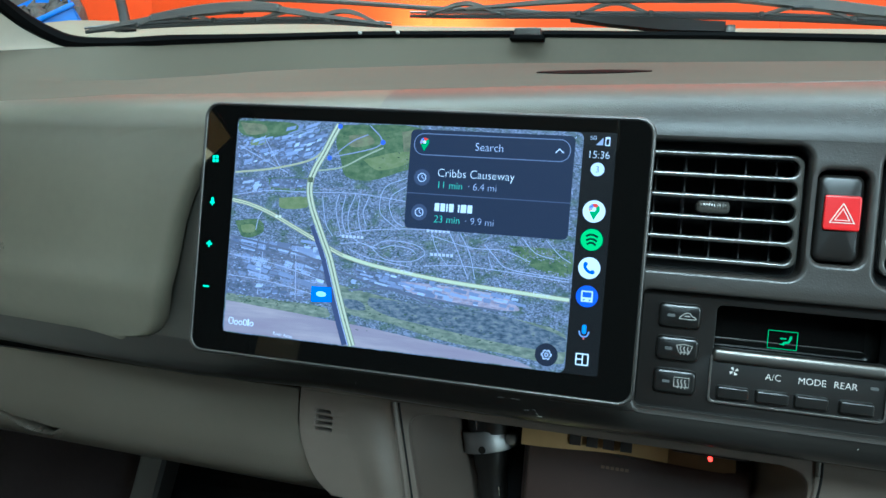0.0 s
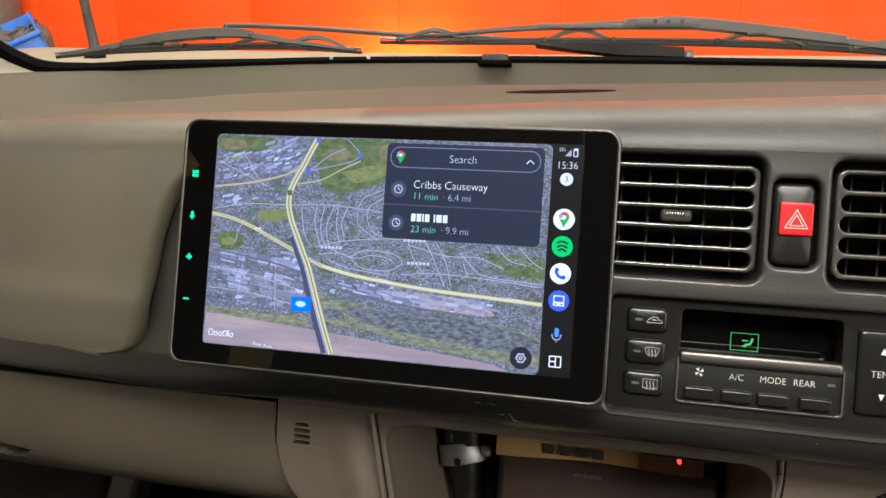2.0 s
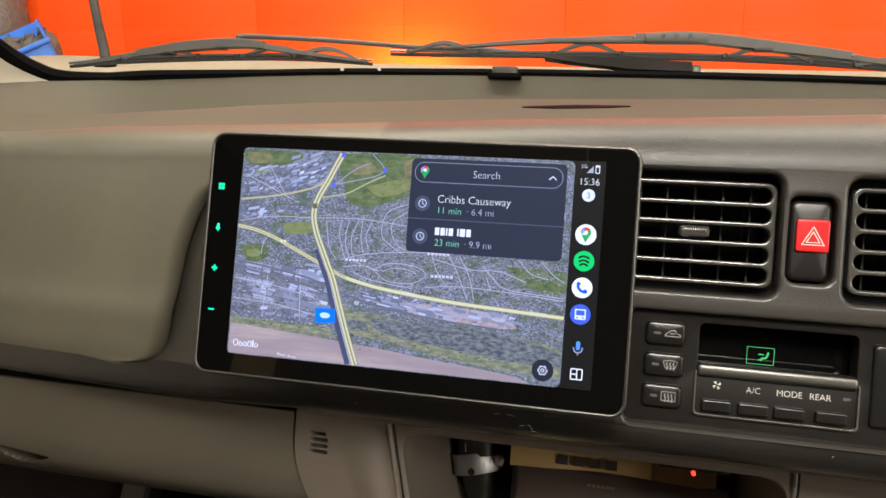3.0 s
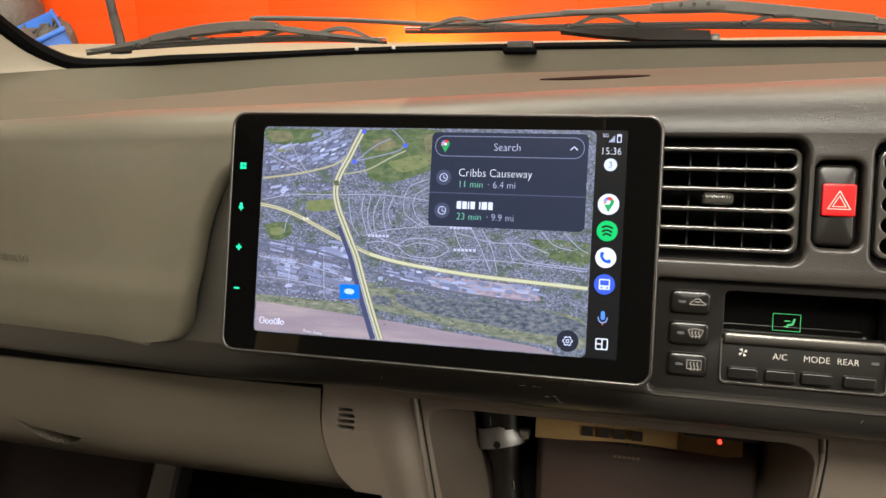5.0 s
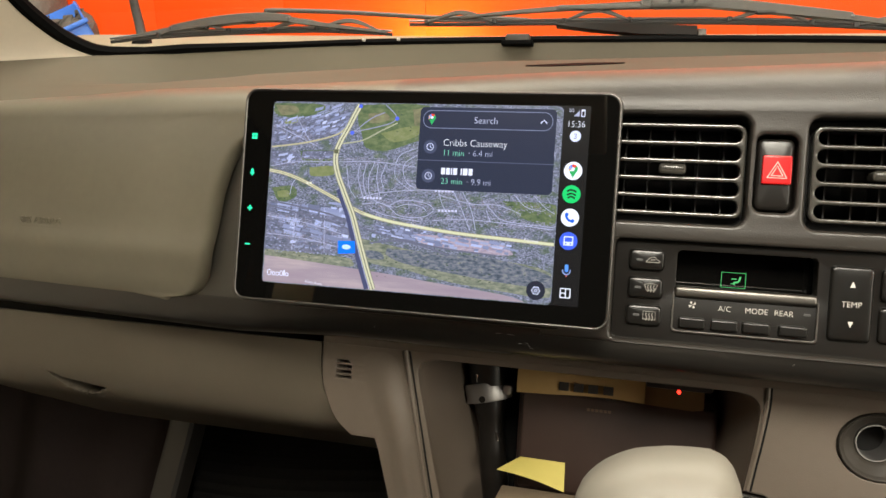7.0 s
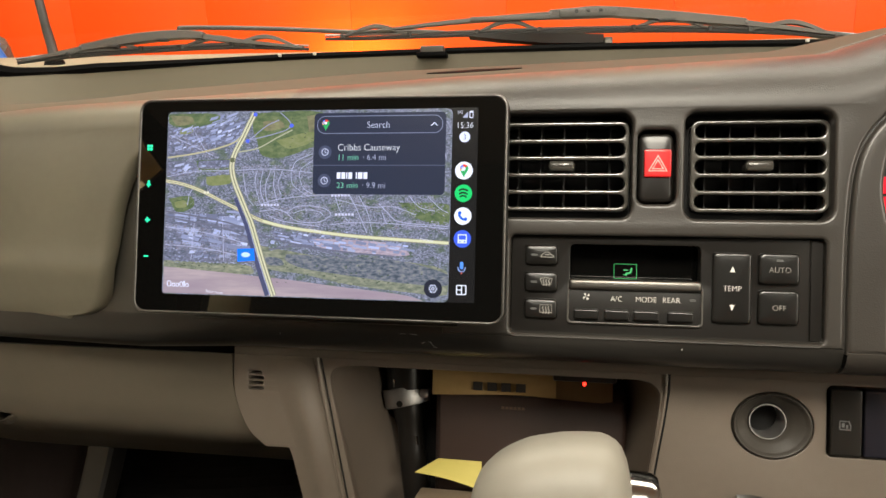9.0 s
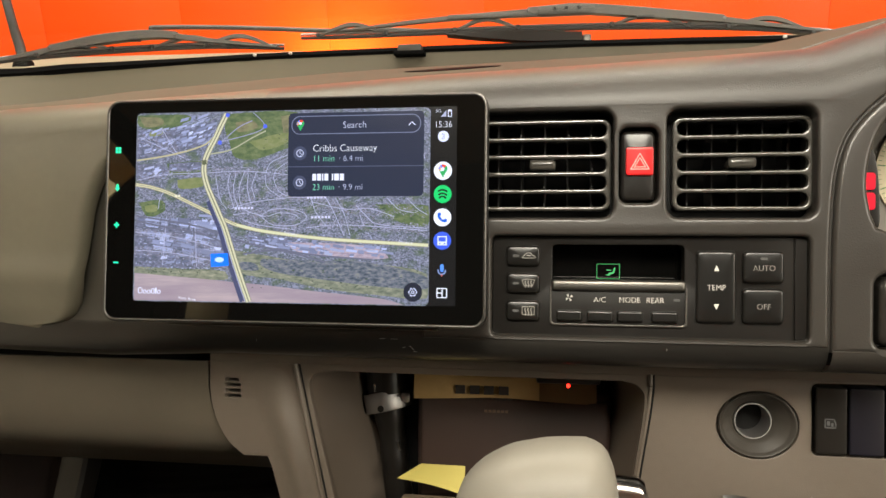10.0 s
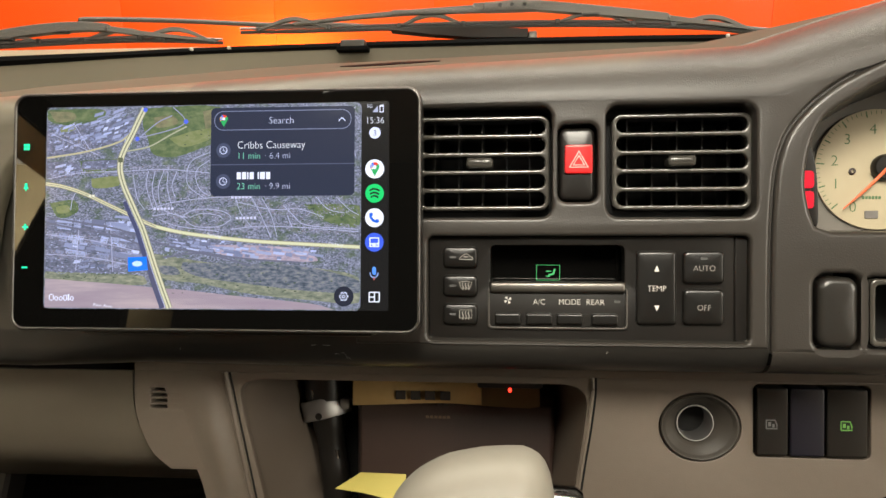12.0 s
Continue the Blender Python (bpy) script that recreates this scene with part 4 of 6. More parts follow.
ESTATE_STREETS = [[(316, 232), (420, 228), (536, 238)], [(380, 232), (375, 270), (392, 325)], [(396, 232), (390, 280), (402, 322)], [(420, 228), (405, 280), (420, 330), (480, 350)],
                  [(452, 232), (440, 270), (450, 300)], [(536, 186), (492, 205), (478, 236), (482, 270), (520, 300)], [(536, 205), (506, 226), (500, 250), (512, 280), (536, 296)], [(380, 330), (440, 312), (540, 300), (640, 298)],
                  [(640, 298), (665, 345), (690, 400)]]
CLOSE_STREETS = [[(665, 300), (690, 345), (705, 398)], [(470, 345), (500, 330), (560, 332), (590, 350), (560, 372), (500, 372), (470, 352)], [(486, 350), (515, 340), (555, 344), (570, 354)], [(720, 320), (745, 345), (780, 370), (904, 380)],
                 [(590, 380), (660, 372), (760, 375), (904, 386)], [(118, 250), (200, 235), (305, 232)], [(600, 310), (690, 330), (760, 330), (820, 350)], [(390, 345), (440, 340), (470, 350)],
                 [(850, 300), (880, 330), (905, 345)]]
OUTER_STREETS = [[(430, 235), (428, 275), (440, 320)], [(340, 240), (352, 300), (372, 330)], [(600, 300), (615, 340), (640, 372)], [(730, 345), (742, 375)],
                 [(410, 355), (460, 372), (560, 385)], [(200, 275), (185, 300), (180, 330)], [(896, 76), (880, 100), (896, 200)], [(800, 300), (830, 330), (870, 340)],
                 [(545, 180), (540, 150), (556, 80)]]
YARD_STREETS = [[(116, 392), (220, 404), (345, 432)], [(118, 442), (230, 450), (352, 472)], [(204, 352), (196, 484)], [(284, 362), (292, 486)],
                [(122, 132), (250, 190)], [(184, 108), (232, 182)]]
STREETS = ESTATE_STREETS + CLOSE_STREETS + OUTER_STREETS + YARD_STREETS
bm = bmesh.new()
for pts in STREETS:
    line = smooth_line(pts, 5)
    walked = 0
    for (ua, va), (ub, vb) in zip(line, line[1:]):
        n = math.hypot(ub - ua, vb - va)
        a = math.atan2(vb - va, ub - ua)
        while walked < n:
            u, v = ua + (ub - ua) * walked / n, va + (vb - va) * walked / n
            for side in (-1, 1):
                for far in (4.5, 8.5, 13):
                    if rnd.random() < 0.75:
                        quad(bm, u - side * far * math.sin(a) + rnd.uniform(-1, 1), v + side * far * math.cos(a) * 0.75 + rnd.uniform(-1, 1), rnd.uniform(1.0, 2.0), rnd.uniform(0.7, 1.3), a, -0.00067)
            walked += 4.6
        walked -= n
tagged(part("house_pattern", stuff_mesh(bm), HOUSE, display, "rows of house roofs of the aerial picture"), kind="stuff")
bm = bmesh.new()
for (u0, v0, u1, v1), n in (((400, 462, 900, 540), 70), ((376, 80, 556, 190), 12), ((380, 235, 900, 395), 520), ((118, 280, 330, 345), 50), ((118, 490, 360, 506), 40)):
    for _ in range(n):
        quad(bm, rnd.uniform(u0, u1), rnd.uniform(v0, v1), rnd.uniform(1.0, 3.2), rnd.uniform(0.6, 1.5), rnd.uniform(-0.2, 0.2), -0.00068)
tagged(part("tree_pattern", stuff_mesh(bm), TREES, display, "dark tree clumps of the aerial picture"), kind="stuff")


def street(name, pts, width, col, y):
    """A road of the map as a flat strip, width in the map's units."""
    line = [mp(*p) for p in smooth_line(pts, 6)]
    line = [(min(max(x, -0.1027), 0.1004), min(max(z, -0.0603), 0.0669)) for x, z in line]
    w = 0.2037 / 797 * width
    return layer(name, ribbon(line, w, y), col)


for pts in STREETS:
    street("street", pts, 1.8, (172, 173, 187), -0.00072)
for pts in ([(116, 348), (200, 360), (300, 378), (372, 402), (470, 430), (620, 452), (760, 462)], [(116, 362), (190, 376), (300, 396), (366, 420)], [(420, 450), (520, 440), (640, 470)]):
    street("railway", pts, 4.5, (104, 105, 114), -0.00073)
for pts in ([(440, 70), (470, 100), (462, 118), (420, 132), (352, 148)], [(352, 150), (400, 110), (438, 92)]):
    street("blue_road", pts, 2.4, (150, 152, 168), -0.00074)
street("slip_road", [(116, 196), (200, 184), (270, 168), (316, 150), (345, 118)], 4.5, (182, 174, 128), -0.00075)
street("slip_road", [(316, 182), (380, 170), (432, 142), (476, 120)], 3.6, (168, 168, 130), -0.00075)
cross = [(114, 262), (160, 270), (215, 288), (280, 318), (345, 348), (400, 372), (470, 388), (560, 400), (660, 410), (780, 417), (908, 424)]
main = [(368, 72), (352, 105), (336, 140), (318, 175), (308, 205), (308, 235), (318, 270), (335, 308), (352, 345), (368, 380), (385, 430), (402, 480), (420, 530), (438, 577)]
street("main_road_edge", cross, 10, (150, 142, 108), -0.00078)
street("main_road", cross, 7, (206, 200, 152), -0.0008)
street("motorway_shadow", [(u - 14 - (v - 300) * 0.015, v) for u, v in main if v > 300], 13, (72, 76, 98), -0.00081)
street("main_road", cross[5:], 7, (210, 208, 158), -0.000805)
street("cross_road_middle", cross[:6], 1.6, (140, 138, 104), -0.000806)
street("motorway_rail", [(u - 9 - (v - 300) * 0.004, v) for u, v in main if v > 300], 1.6, (178, 184, 206), -0.00082)
street("motorway_edge", main, 16.5, (134, 130, 104), -0.00083)
street("motorway", main, 13, (204, 200, 156), -0.00085)
street("motorway_middle", main, 2.8, (128, 126, 92), -0.00088)
for u, v in ((370, 76), (474, 108), (350, 150)):
    layer("road_shield", flat([mp(u + 6 * math.cos(a * 0.7854), v + 6 * math.sin(a * 0.7854)) for a in range(8)], -0.0009), (84, 104, 206))
layer("junction_shield", flat([mp(308 + dx, 203 + dy) for dx, dy in ((-6, -6), (6, -6), (6, 6), (-6, 6))], -0.0009), (96, 100, 70))
blue = [mp(u, v) for u, v in ((330, 450), (378, 448), (382, 482), (332, 486))]
layer("place_marker", flat(blue, -0.0009), (20, 118, 230), "blue place marker on the map")
layer("place_marker_spot", flat([mp(355 + 13 * math.cos(k * 0.524), 466 + 7 * math.sin(k * 0.524)) for k in range(12)], -0.00095), (190, 222, 250))
# names on the map that cannot be read, as bars
for u, v, w, col in ((425, 328, 62, (196, 196, 204)), (620, 300, 60, (196, 196, 204)), (630, 352, 56, (196, 196, 204)), (236, 294, 18, (220, 216, 180))):
    for k in range(max(2, w // 9)):
        x = u - w / 2 + 9 * k
        layer("unread_word", flat([mp(x, v - 3 - k * 0.2), mp(x + 6.5, v - 3.2 - k * 0.2), mp(x + 6.5, v + 3 - k * 0.2), mp(x, v + 3.2 - k * 0.2)], -0.00092), col)
for text, u, v, turn in (("Portway", 548, 394, -9), ("Portway", 850, 416, -4), ("River Avon", 268, 571, -5)):
    x0, z0 = mp(u, v)
    me = lettering(text, 0, 0, 0.0019, 0)
    me.transform(Matrix.Translation((x0, -0.00094, z0)) @ pose(0, 0, 0, 0, -turn, 0))
    layer("word", me, (222, 220, 214), "printed map name " + text)
# the maker's mark as plain rounded shapes
x = 128
for w, h in ((13, 17), (10, 11), (10, 11), (10, 15), (4, 17), (10, 11)):
    x0, z0 = mp(x, 560)
    x1, z1 = mp(x + w, 560 - h)
    layer("wordmark_shape", plate([rr(x0, x1, z0, z1, min(x1 - x0, z1 - z0) * 0.45), rr(x0 + 0.0006, x1 - 0.0006, z0 + 0.0006, z1 - 0.0006, 0.0002)] if w > 5 else [rr(x0, x1, z0, z1, 0.0004)], -0.001, -0.0009), (226, 226, 232))
    x += w + 1.5

# search card
CY = -0.00115
x0, z1 = mp(538, 75)
x1, z0 = mp(894, 297)
layer("search_card", flat(rr(x0, x1, z0, z1, 0.003), CY), (42, 48, 62), "dark slate search card")


def on_card(name, me, col, label=""):
    return layer(name, me, col, label)


sx0, sz1 = mp(546, 83)
sx1, sz0 = mp(886, 132)
on_card("search_outline", plate([rr(sx0, sx1, sz0, sz1, 0.0058, 8), rr(sx0 + 0.0005, sx1 - 0.0005, sz0 + 0.0005, sz1 - 0.0005, 0.0053, 8)], CY - 0.0001, CY - 0.00002), (120, 126, 142))
on_card("card_divider", flat(rr(x0, x1, mp(0, 219)[1], mp(0, 217)[1], 0.0001), CY - 0.00005), (84, 90, 106))


def word(text, u, v, cap, col, align="CENTER", squeeze=1.0, y=None):
    px, pz = mp(u, v)
    return layer("printed_word", lettering(text, px, pz, cap * 0.2037 / 797, CY - 0.0001 if y is None else y, align, squeeze, 0.00002), col, "words " + text)


word("Search", 714, 108, 17, (206, 210, 220), squeeze=0.95)
word("Cribbs Causeway", 604, 169, 18, (238, 240, 246), "LEFT", 0.92)
word("11 min", 604, 196, 15.5, (130, 216, 168), "LEFT", 0.95)
word("· 6.4 mi", 673, 196, 15.5, (176, 182, 196), "LEFT", 0.95)
word("23 min", 604, 272, 15.5, (130, 216, 168), "LEFT", 0.95)
word("· 9.9 mi", 673, 272, 15.5, (176, 182, 196), "LEFT", 0.95)
u = 604
for w in (13, 13, 6, 13, 0, 6, 15, 13):  # a postcode, as plain bars
    if w:
        ax, az = mp(u, 255)
        bx, bz = mp(u + w - 2.5, 237)
        layer("postcode_bar", flat(rr(ax, bx, az, bz, 0.0003), CY - 0.0001), (230, 232, 240))
    u += w or 7


def disc(name, u, v, r, col, y, label=""):
    cx, cz = mp(u, v)
    return layer(name, flat(circle(cx, cz, r * 0.2037 / 797, 28), y), col, label)


def stroke(name, pts, width, col, y):
    return layer(name, ribbon([mp(*p) for p in pts], width * 0.2037 / 797, y), col)


stroke("chevron", [(855, 112), (863, 104), (871, 112)], 3, (210, 214, 222), CY - 0.0001)
for v in (182, 260):
    disc("clock_disc", 570, v, 18, (70, 76, 92), CY - 0.00006)
    px, pz = mp(570, v)
    layer("clock_ring", plate([circle(px, pz, 0.0025, 24), circle(px, pz, 0.0020, 24)], CY - 0.0002, CY - 0.0001), (200, 206, 216))
    stroke("clock_hands", [(570, v - 6), (570, v), (575, v + 3)], 1.8, (200, 206, 216), CY - 0.00015)


def pin(u, v, s, y):
    """A four-coloured drop-shaped mark."""
    for col, a0, a1 in (((60, 130, 236), -200, -110), ((226, 66, 50), -110, -40), ((246, 186, 30), 150, 230), ((52, 168, 86), -40, 60)):
        pts = [mp(u, v)] + [mp(u + s * math.cos(radians(a0 + (a1 - a0) * k / 8)), v + s * math.sin(radians(a0 + (a1 - a0) * k / 8))) for k in range(9)]
        layer("pin_piece", flat(pts, y), col)
    layer("pin_piece", flat([mp(u - s * 0.8, v + s * 0.5), mp(u + s * 0.85, v + s * 0.45), mp(u, v + s * 2.0)], y - 0.00001), (52, 168, 86))
    layer("pin_piece", flat([mp(u + s * 0.38 * math.cos(k * 0.524), v + s * 0.38 * math.sin(k * 0.524)) for k in range(12)], y - 0.00003), (235, 240, 250))


pin(570, 103, 10, CY - 0.00008)
# side bar
SBX = 943
word("15:36", SBX, 112, 15.5, (236, 238, 244), squeeze=0.92)
word("5G", 930, 77, 8, (226, 228, 234))
layer("signal_mark", flat([mp(936, 92), mp(950, 92), mp(950, 76)], CY), (170, 174, 184))
x0b, z0b = mp(954, 93)
x1b, z1b = mp(964, 74)
layer("battery_mark", plate([rr(x0b, x1b, z0b, z1b, 0.0005), rr(x0b + 0.0005, x1b - 0.0005, z0b + 0.0005, z1b - 0.0012, 0.0003)], CY - 0.0001, CY), (226, 228, 234))
disc("badge_disc", 943, 143, 14, (226, 230, 242), CY)
word("3", 943, 143, 13, (40, 50, 70))
disc("map_icon", 943, 232, 23, (240, 242, 248), CY, "white round map icon")
pin(943, 227, 11.5, CY - 0.00004)
disc("music_icon", 943, 292, 22.5, (40, 208, 100), CY, "green round icon with dark bars")
for k, (w, v) in enumerate(((12, 283), (11, 292), (9, 300))):
    stroke("music_bar", [(943 - w, v + 2), (943 - w * 0.3, v - 2), (943 + w * 0.4, v - 1), (943 + w, v + 3)], 4.2, (14, 40, 24), CY - 0.00005)
disc("phone_icon", 943, 352, 22.5, (240, 242, 248), CY, "white round telephone icon")
stroke("handset", smooth_line([(935, 342), (934, 350), (941, 359), (951, 362)], 5), 6, (30, 96, 200), CY - 0.00005)
for u_, v_ in ((935, 344), (950, 360)):
    disc("handset_end", u_, v_, 4.4, (30, 96, 200), CY - 0.00007)
disc("vehicle_icon", 943, 412, 22.5, (66, 96, 210), CY, "blue round vehicle icon")
for a, b_, c, d, col in ((931, 400, 955, 424, (220, 228, 250)), (934, 403, 952, 414, (66, 96, 210)), (935, 418, 939, 421, (66, 96, 210)), (947, 418, 951, 421, (66, 96, 210))):
    p0, p1 = mp(a, d), mp(c, b_)
    layer("vehicle_mark", flat(rr(p0[0], p1[0], p0[1], p1[1], 0.0004), CY - (0.00004 if a == 931 else 0.00008)), col)
p0, p1 = mp(938.5, 492), mp(947.5, 472)
layer("microphone_mark", flat(rr(p0[0], p1[0], p0[1], p1[1], 0.0011), CY), (92, 150, 240))
stroke("microphone_stand", smooth_line([(933, 486), (936, 495), (943, 498), (950, 495), (953, 486)], 5), 2.6, (150, 170, 210), CY)
stroke("microphone_stand", [(943, 498), (943, 504)], 2.6, (220, 110, 90), CY)
p0, p1 = mp(930, 559), mp(957, 533)
layer("layout_mark", plate([rr(p0[0], p1[0], p0[1], p1[1], 0.0008), rr(p1[0] - 0.0029, p1[0] - 0.0007, p0[1] + 0.0007, p1[1] - 0.0007, 0.0002),
                            rr(p0[0] + 0.0007, p1[0] - 0.0036, p0[1] + 0.0036, p1[1] - 0.0007, 0.0002), rr(p0[0] + 0.0007, p1[0] - 0.0036, p0[1] + 0.0007, p0[1] + 0.0029, 0.0002)], CY - 0.0001, CY), (236, 238, 244))
disc("settings_disc", 870, 545, 24, (36, 40, 50), CY, "dark round settings icon")
gx, gz = mp(870, 545)
gear = [(gx + r * math.cos(radians(a)), gz + r * math.sin(radians(a))) for k in range(6) for a, r in ((60 * k - 14, 0.0029), (60 * k + 14, 0.0029), (60 * k + 22, 0.0023), (60 * k + 38, 0.0023))]
layer("settings_gear", plate([gear, [(gx + (x - gx) * 0.76, gz + (z - gz) * 0.76) for x, z in gear]], CY - 0.0001, CY - 0.00003), (214, 218, 228))
layer("settings_hub", plate([circle(gx, gz, 0.0011, 16), circle(gx, gz, 0.0006, 12)], CY - 0.0001, CY - 0.00003), (214, 218, 228))
# lit touch keys on the glass
LED = glow("green_key_light", (0.02, 0.9, 0.42), 1.6)
for z, kind in ((0.0422, "menu"), (0.0166, "mic"), (-0.009, "plus"), (-0.0347, "minus")):
    cx = -0.1163
    if kind == "menu":
        me = join(*[flat([(cx + i * 0.0011 - 0.0009, z + j * 0.0011 - 0.0009), (cx + i * 0.0011 + 0.0009, z + j * 0.0011 - 0.0009), (cx + i * 0.0011 + 0.0009, z + j * 0.0011 + 0.0009), (cx + i * 0.0011 - 0.0009, z + j * 0.0011 + 0.0009)], -0.0004 - 0.00001 * (i + j * 2)) for i in (-1, 1) for j in (-1, 1)])
    elif kind == "mic":
        me = join(flat(rr(cx - 0.0009, cx + 0.0009, z - 0.0006, z + 0.0024, 0.0008), -0.0004), flat(rr(cx - 0.0016, cx + 0.0016, z - 0.0014, z - 0.0001, 0.0005), -0.00042), flat(rr(cx - 0.0004, cx + 0.0004, z - 0.0026, z - 0.0012, 0.0001), -0.00044))
    elif kind == "plus":
        me = join(flat(rr(cx - 0.0019, cx + 0.0019, z - 0.0006, z + 0.0006, 0.0001), -0.0004), flat(rr(cx - 0.0006, cx + 0.0006, z - 0.0019, z + 0.0019, 0.0001), -0.00042))
    else:
        me = flat(rr(cx - 0.0019, cx + 0.0019, z - 0.0005, z + 0.0005, 0.0001), -0.0004)
    part("touch_key", me, LED, front, "glowing green touch key")

# ---- air vents ----
def air_vent(x0, x1, well, label, knob_x, first_vane):
    """A louvred vent set back in its opening `well`: a frame with five slots, vanes behind them and a ridged knob."""
    z0, z1 = 0.0022, 0.0642
    v = thing("air_vent", ((x0 + x1) / 2, 0.05, (z0 + z1) / 2), label, "air vent", "centre air vents")
    step = (z1 - z0 - 0.0028) / 5
    low = [z0 + 0.0014 + step * k for k in range(6)]
    slots_ = [rr(x0 + 0.0028, x1 - 0.0028, low[k] + 0.0014, low[k + 1] - 0.0014, 0.0044, 6) for k in range(5)]
    part("frame", plate([rr(x0, x1, z0, z1, 0.006, 8)] + slots_, 0.0445, 0.05, 0.0012, 4), SLAT, v)
    part("rim", plate([rr(x0, x1, z0, z1, 0.006), rr(x0 + 0.0028, x1 - 0.0028, z0 + 0.0028, z1 - 0.0028, 0.004)], 0.05, 0.062), FACE, v)
    for z in low[1:5]:
        part("slat", box(x0 + 0.003, x1 - 0.003, 0.0485, 0.064, z - 0.0012, z + 0.0012, 0.0006), SLAT, v)
    for k in range(5):
        x = first_vane + 0.0162 * k
        part("vane", box(x - 0.0005, x + 0.0005, 0.0585, 0.085, z0 + 0.002, z1 - 0.002), FACE, v)
    part("well", plate([well, rr(x0 + 0.001, x1 - 0.001, z0 + 0.001, z1 - 0.001, 0.005)], 0.0545, 0.058), HOLE, v)
    for wall in (box(x0 - 0.002, x1 + 0.002, 0.098, 0.1, z0 - 0.002, z1 + 0.002), box(x0 - 0.003, x0 - 0.001, 0.058, 0.1, z0, z1), box(x1 + 0.001, x1 + 0.003, 0.058, 0.1, z0, z1),
                 box(x0 - 0.003, x1 + 0.003, 0.0578, 0.1, z1 + 0.0003, z1 + 0.002), box(x0 - 0.003, x1 + 0.003, 0.0578, 0.1, z0 - 0.002, z0 - 0.0003)):
        part("duct_wall", wall, HOLE, v)
    zk = (low[2] + low[3]) / 2
    knob = part("knob", box(knob_x - 0.0089, knob_x + 0.0089, 0.0395, 0.062, zk - 0.0034, zk + 0.0034, 0.0026, 4), SLAT, v)
    for k in range(11):
        x = knob_x - 0.0072 + 0.00144 * k
        part("ridge", box(x - 0.0004, x + 0.0004, 0.0391, 0.042, zk - 0.0008, zk + 0.0033, 0.0003, 1), SLAT, knob)
    return v


air_vent(0.129, 0.2166, rr(0.124, 0.2195, -0.0045, 0.0705, 0.008), "dark plastic louvred air vent beside the screen", 0.171, 0.1396)
air_vent(0.2568, 0.3446, rr(0.25, 0.3485, -0.0045, 0.07, 0.008), "dark plastic louvred air vent beside the hazard switch", 0.3003, 0.2682)

# ---- hazard switch ----
def cushion(loop, y0, y1, bulge=0.0005, edge=0.0019):
    """A key with a gently domed top, rounded edges and straight sides back to y1."""
    cx, cz = (sum(p[k] for p in loop) / len(loop) for k in (0, 1))
    half_x, half_z = max(p[0] for p in loop) - cx, max(p[1] for p in loop) - cz
    rings = []
    for inset, y in [(1 - s_, None) for s_ in (0.02, 0.3, 0.55, 0.78)] + [(edge * (1 - math.sin(a)), y0 + bulge + edge * (1 - math.cos(a))) for a in [math.pi / 8 * k for k in range(5)]] + [(0.0, y1)]:
        ring = []
        for x, z in loop + loop[:1]:
            if y is None:
                s_ = 1 - inset
                ring.append((cx + (x - cx) * s_ * (1 - edge / half_x), y0 + bulge * s_ * s_, cz + (z - cz) * s_ * (1 - edge / half_z)))
            else:
                ring.append((cx + (x - cx) * (1 - inset / half_x), y, cz + (z - cz) * (1 - inset / half_z)))
        rings.append(ring)
    return sheet(rings)


hz = thing("hazard_switch", (0.234, 0.035, 0.03), "black rocker switch with a red hazard triangle button", "switch")
part("well", box(0.2205, 0.247, 0.052, 0.056, 0.0055, 0.0575), HOLE, hz)
part("rocker", cushion(rr(0.2226, 0.245, 0.0083, 0.0544, 0.0042, 8), 0.0362, 0.05, 0.0012, 0.0028), BLACK, hz)
button = part("button", plate([rr(0.2258, 0.2435, 0.0250, 0.0435, 0.0015)], 0.0345, 0.042, 0.0008, 2), REDLENS, hz, "red plastic hazard button")
for r0, r1 in ((0.0072, 0.0064), (0.0044, 0.0037)):
    tri = [[(0.23475 + r * math.cos(radians(a)), 0.0325 + r * math.sin(radians(a))) for a in (90, 210, 330)] for r in (r0, r1)]
    part("triangle", plate(tri, 0.0341, 0.0346), PRINT, button, "white printed triangle")

# ---- heater control panel ----
hp = thing("heater_panel", (0.24, 0.045, -0.05), "black heater and air conditioning panel with buttons and a green display", "control panel")
part("panel", plate([rr(0.1378, 0.3412, -0.0832, -0.0148, 0.002), rr(0.178, 0.2642, -0.0472, -0.0207, 0.0032)], 0.0405, 0.055, 0.0006), BLACK, hp)
part("end_strip", box(0.3326, 0.3401, 0.0393, 0.042, -0.0816, -0.0156, 0.0004, 1), BLACK, hp)
KEY = mat("heater_key_plastic", (0.0065, 0.006, 0.0054), 0.3, grain=1400, bump=0.08, spec=0.5)


def key(x0, x1, z0, z1, r=0.003, y=0.0365):
    return part("button", cushion(rr(x0, x1, z0, z1, r, 7), y, 0.046), KEY, hp)


def lamp_mark(parent, x, z, w=0.0042, y=0.0362):
    part("pilot_lamp", plate([rr(x - w / 2, x + w / 2, z - 0.0008, z + 0.0008, 0.0007)], y, y + 0.0006), DIMPRINT, parent, "unlit pilot lamp")


def prints(parent, meshes, m=None):
    part("symbol", join(*meshes), m or SYMBOL, parent, "white printed symbol")


PY = 0.03635
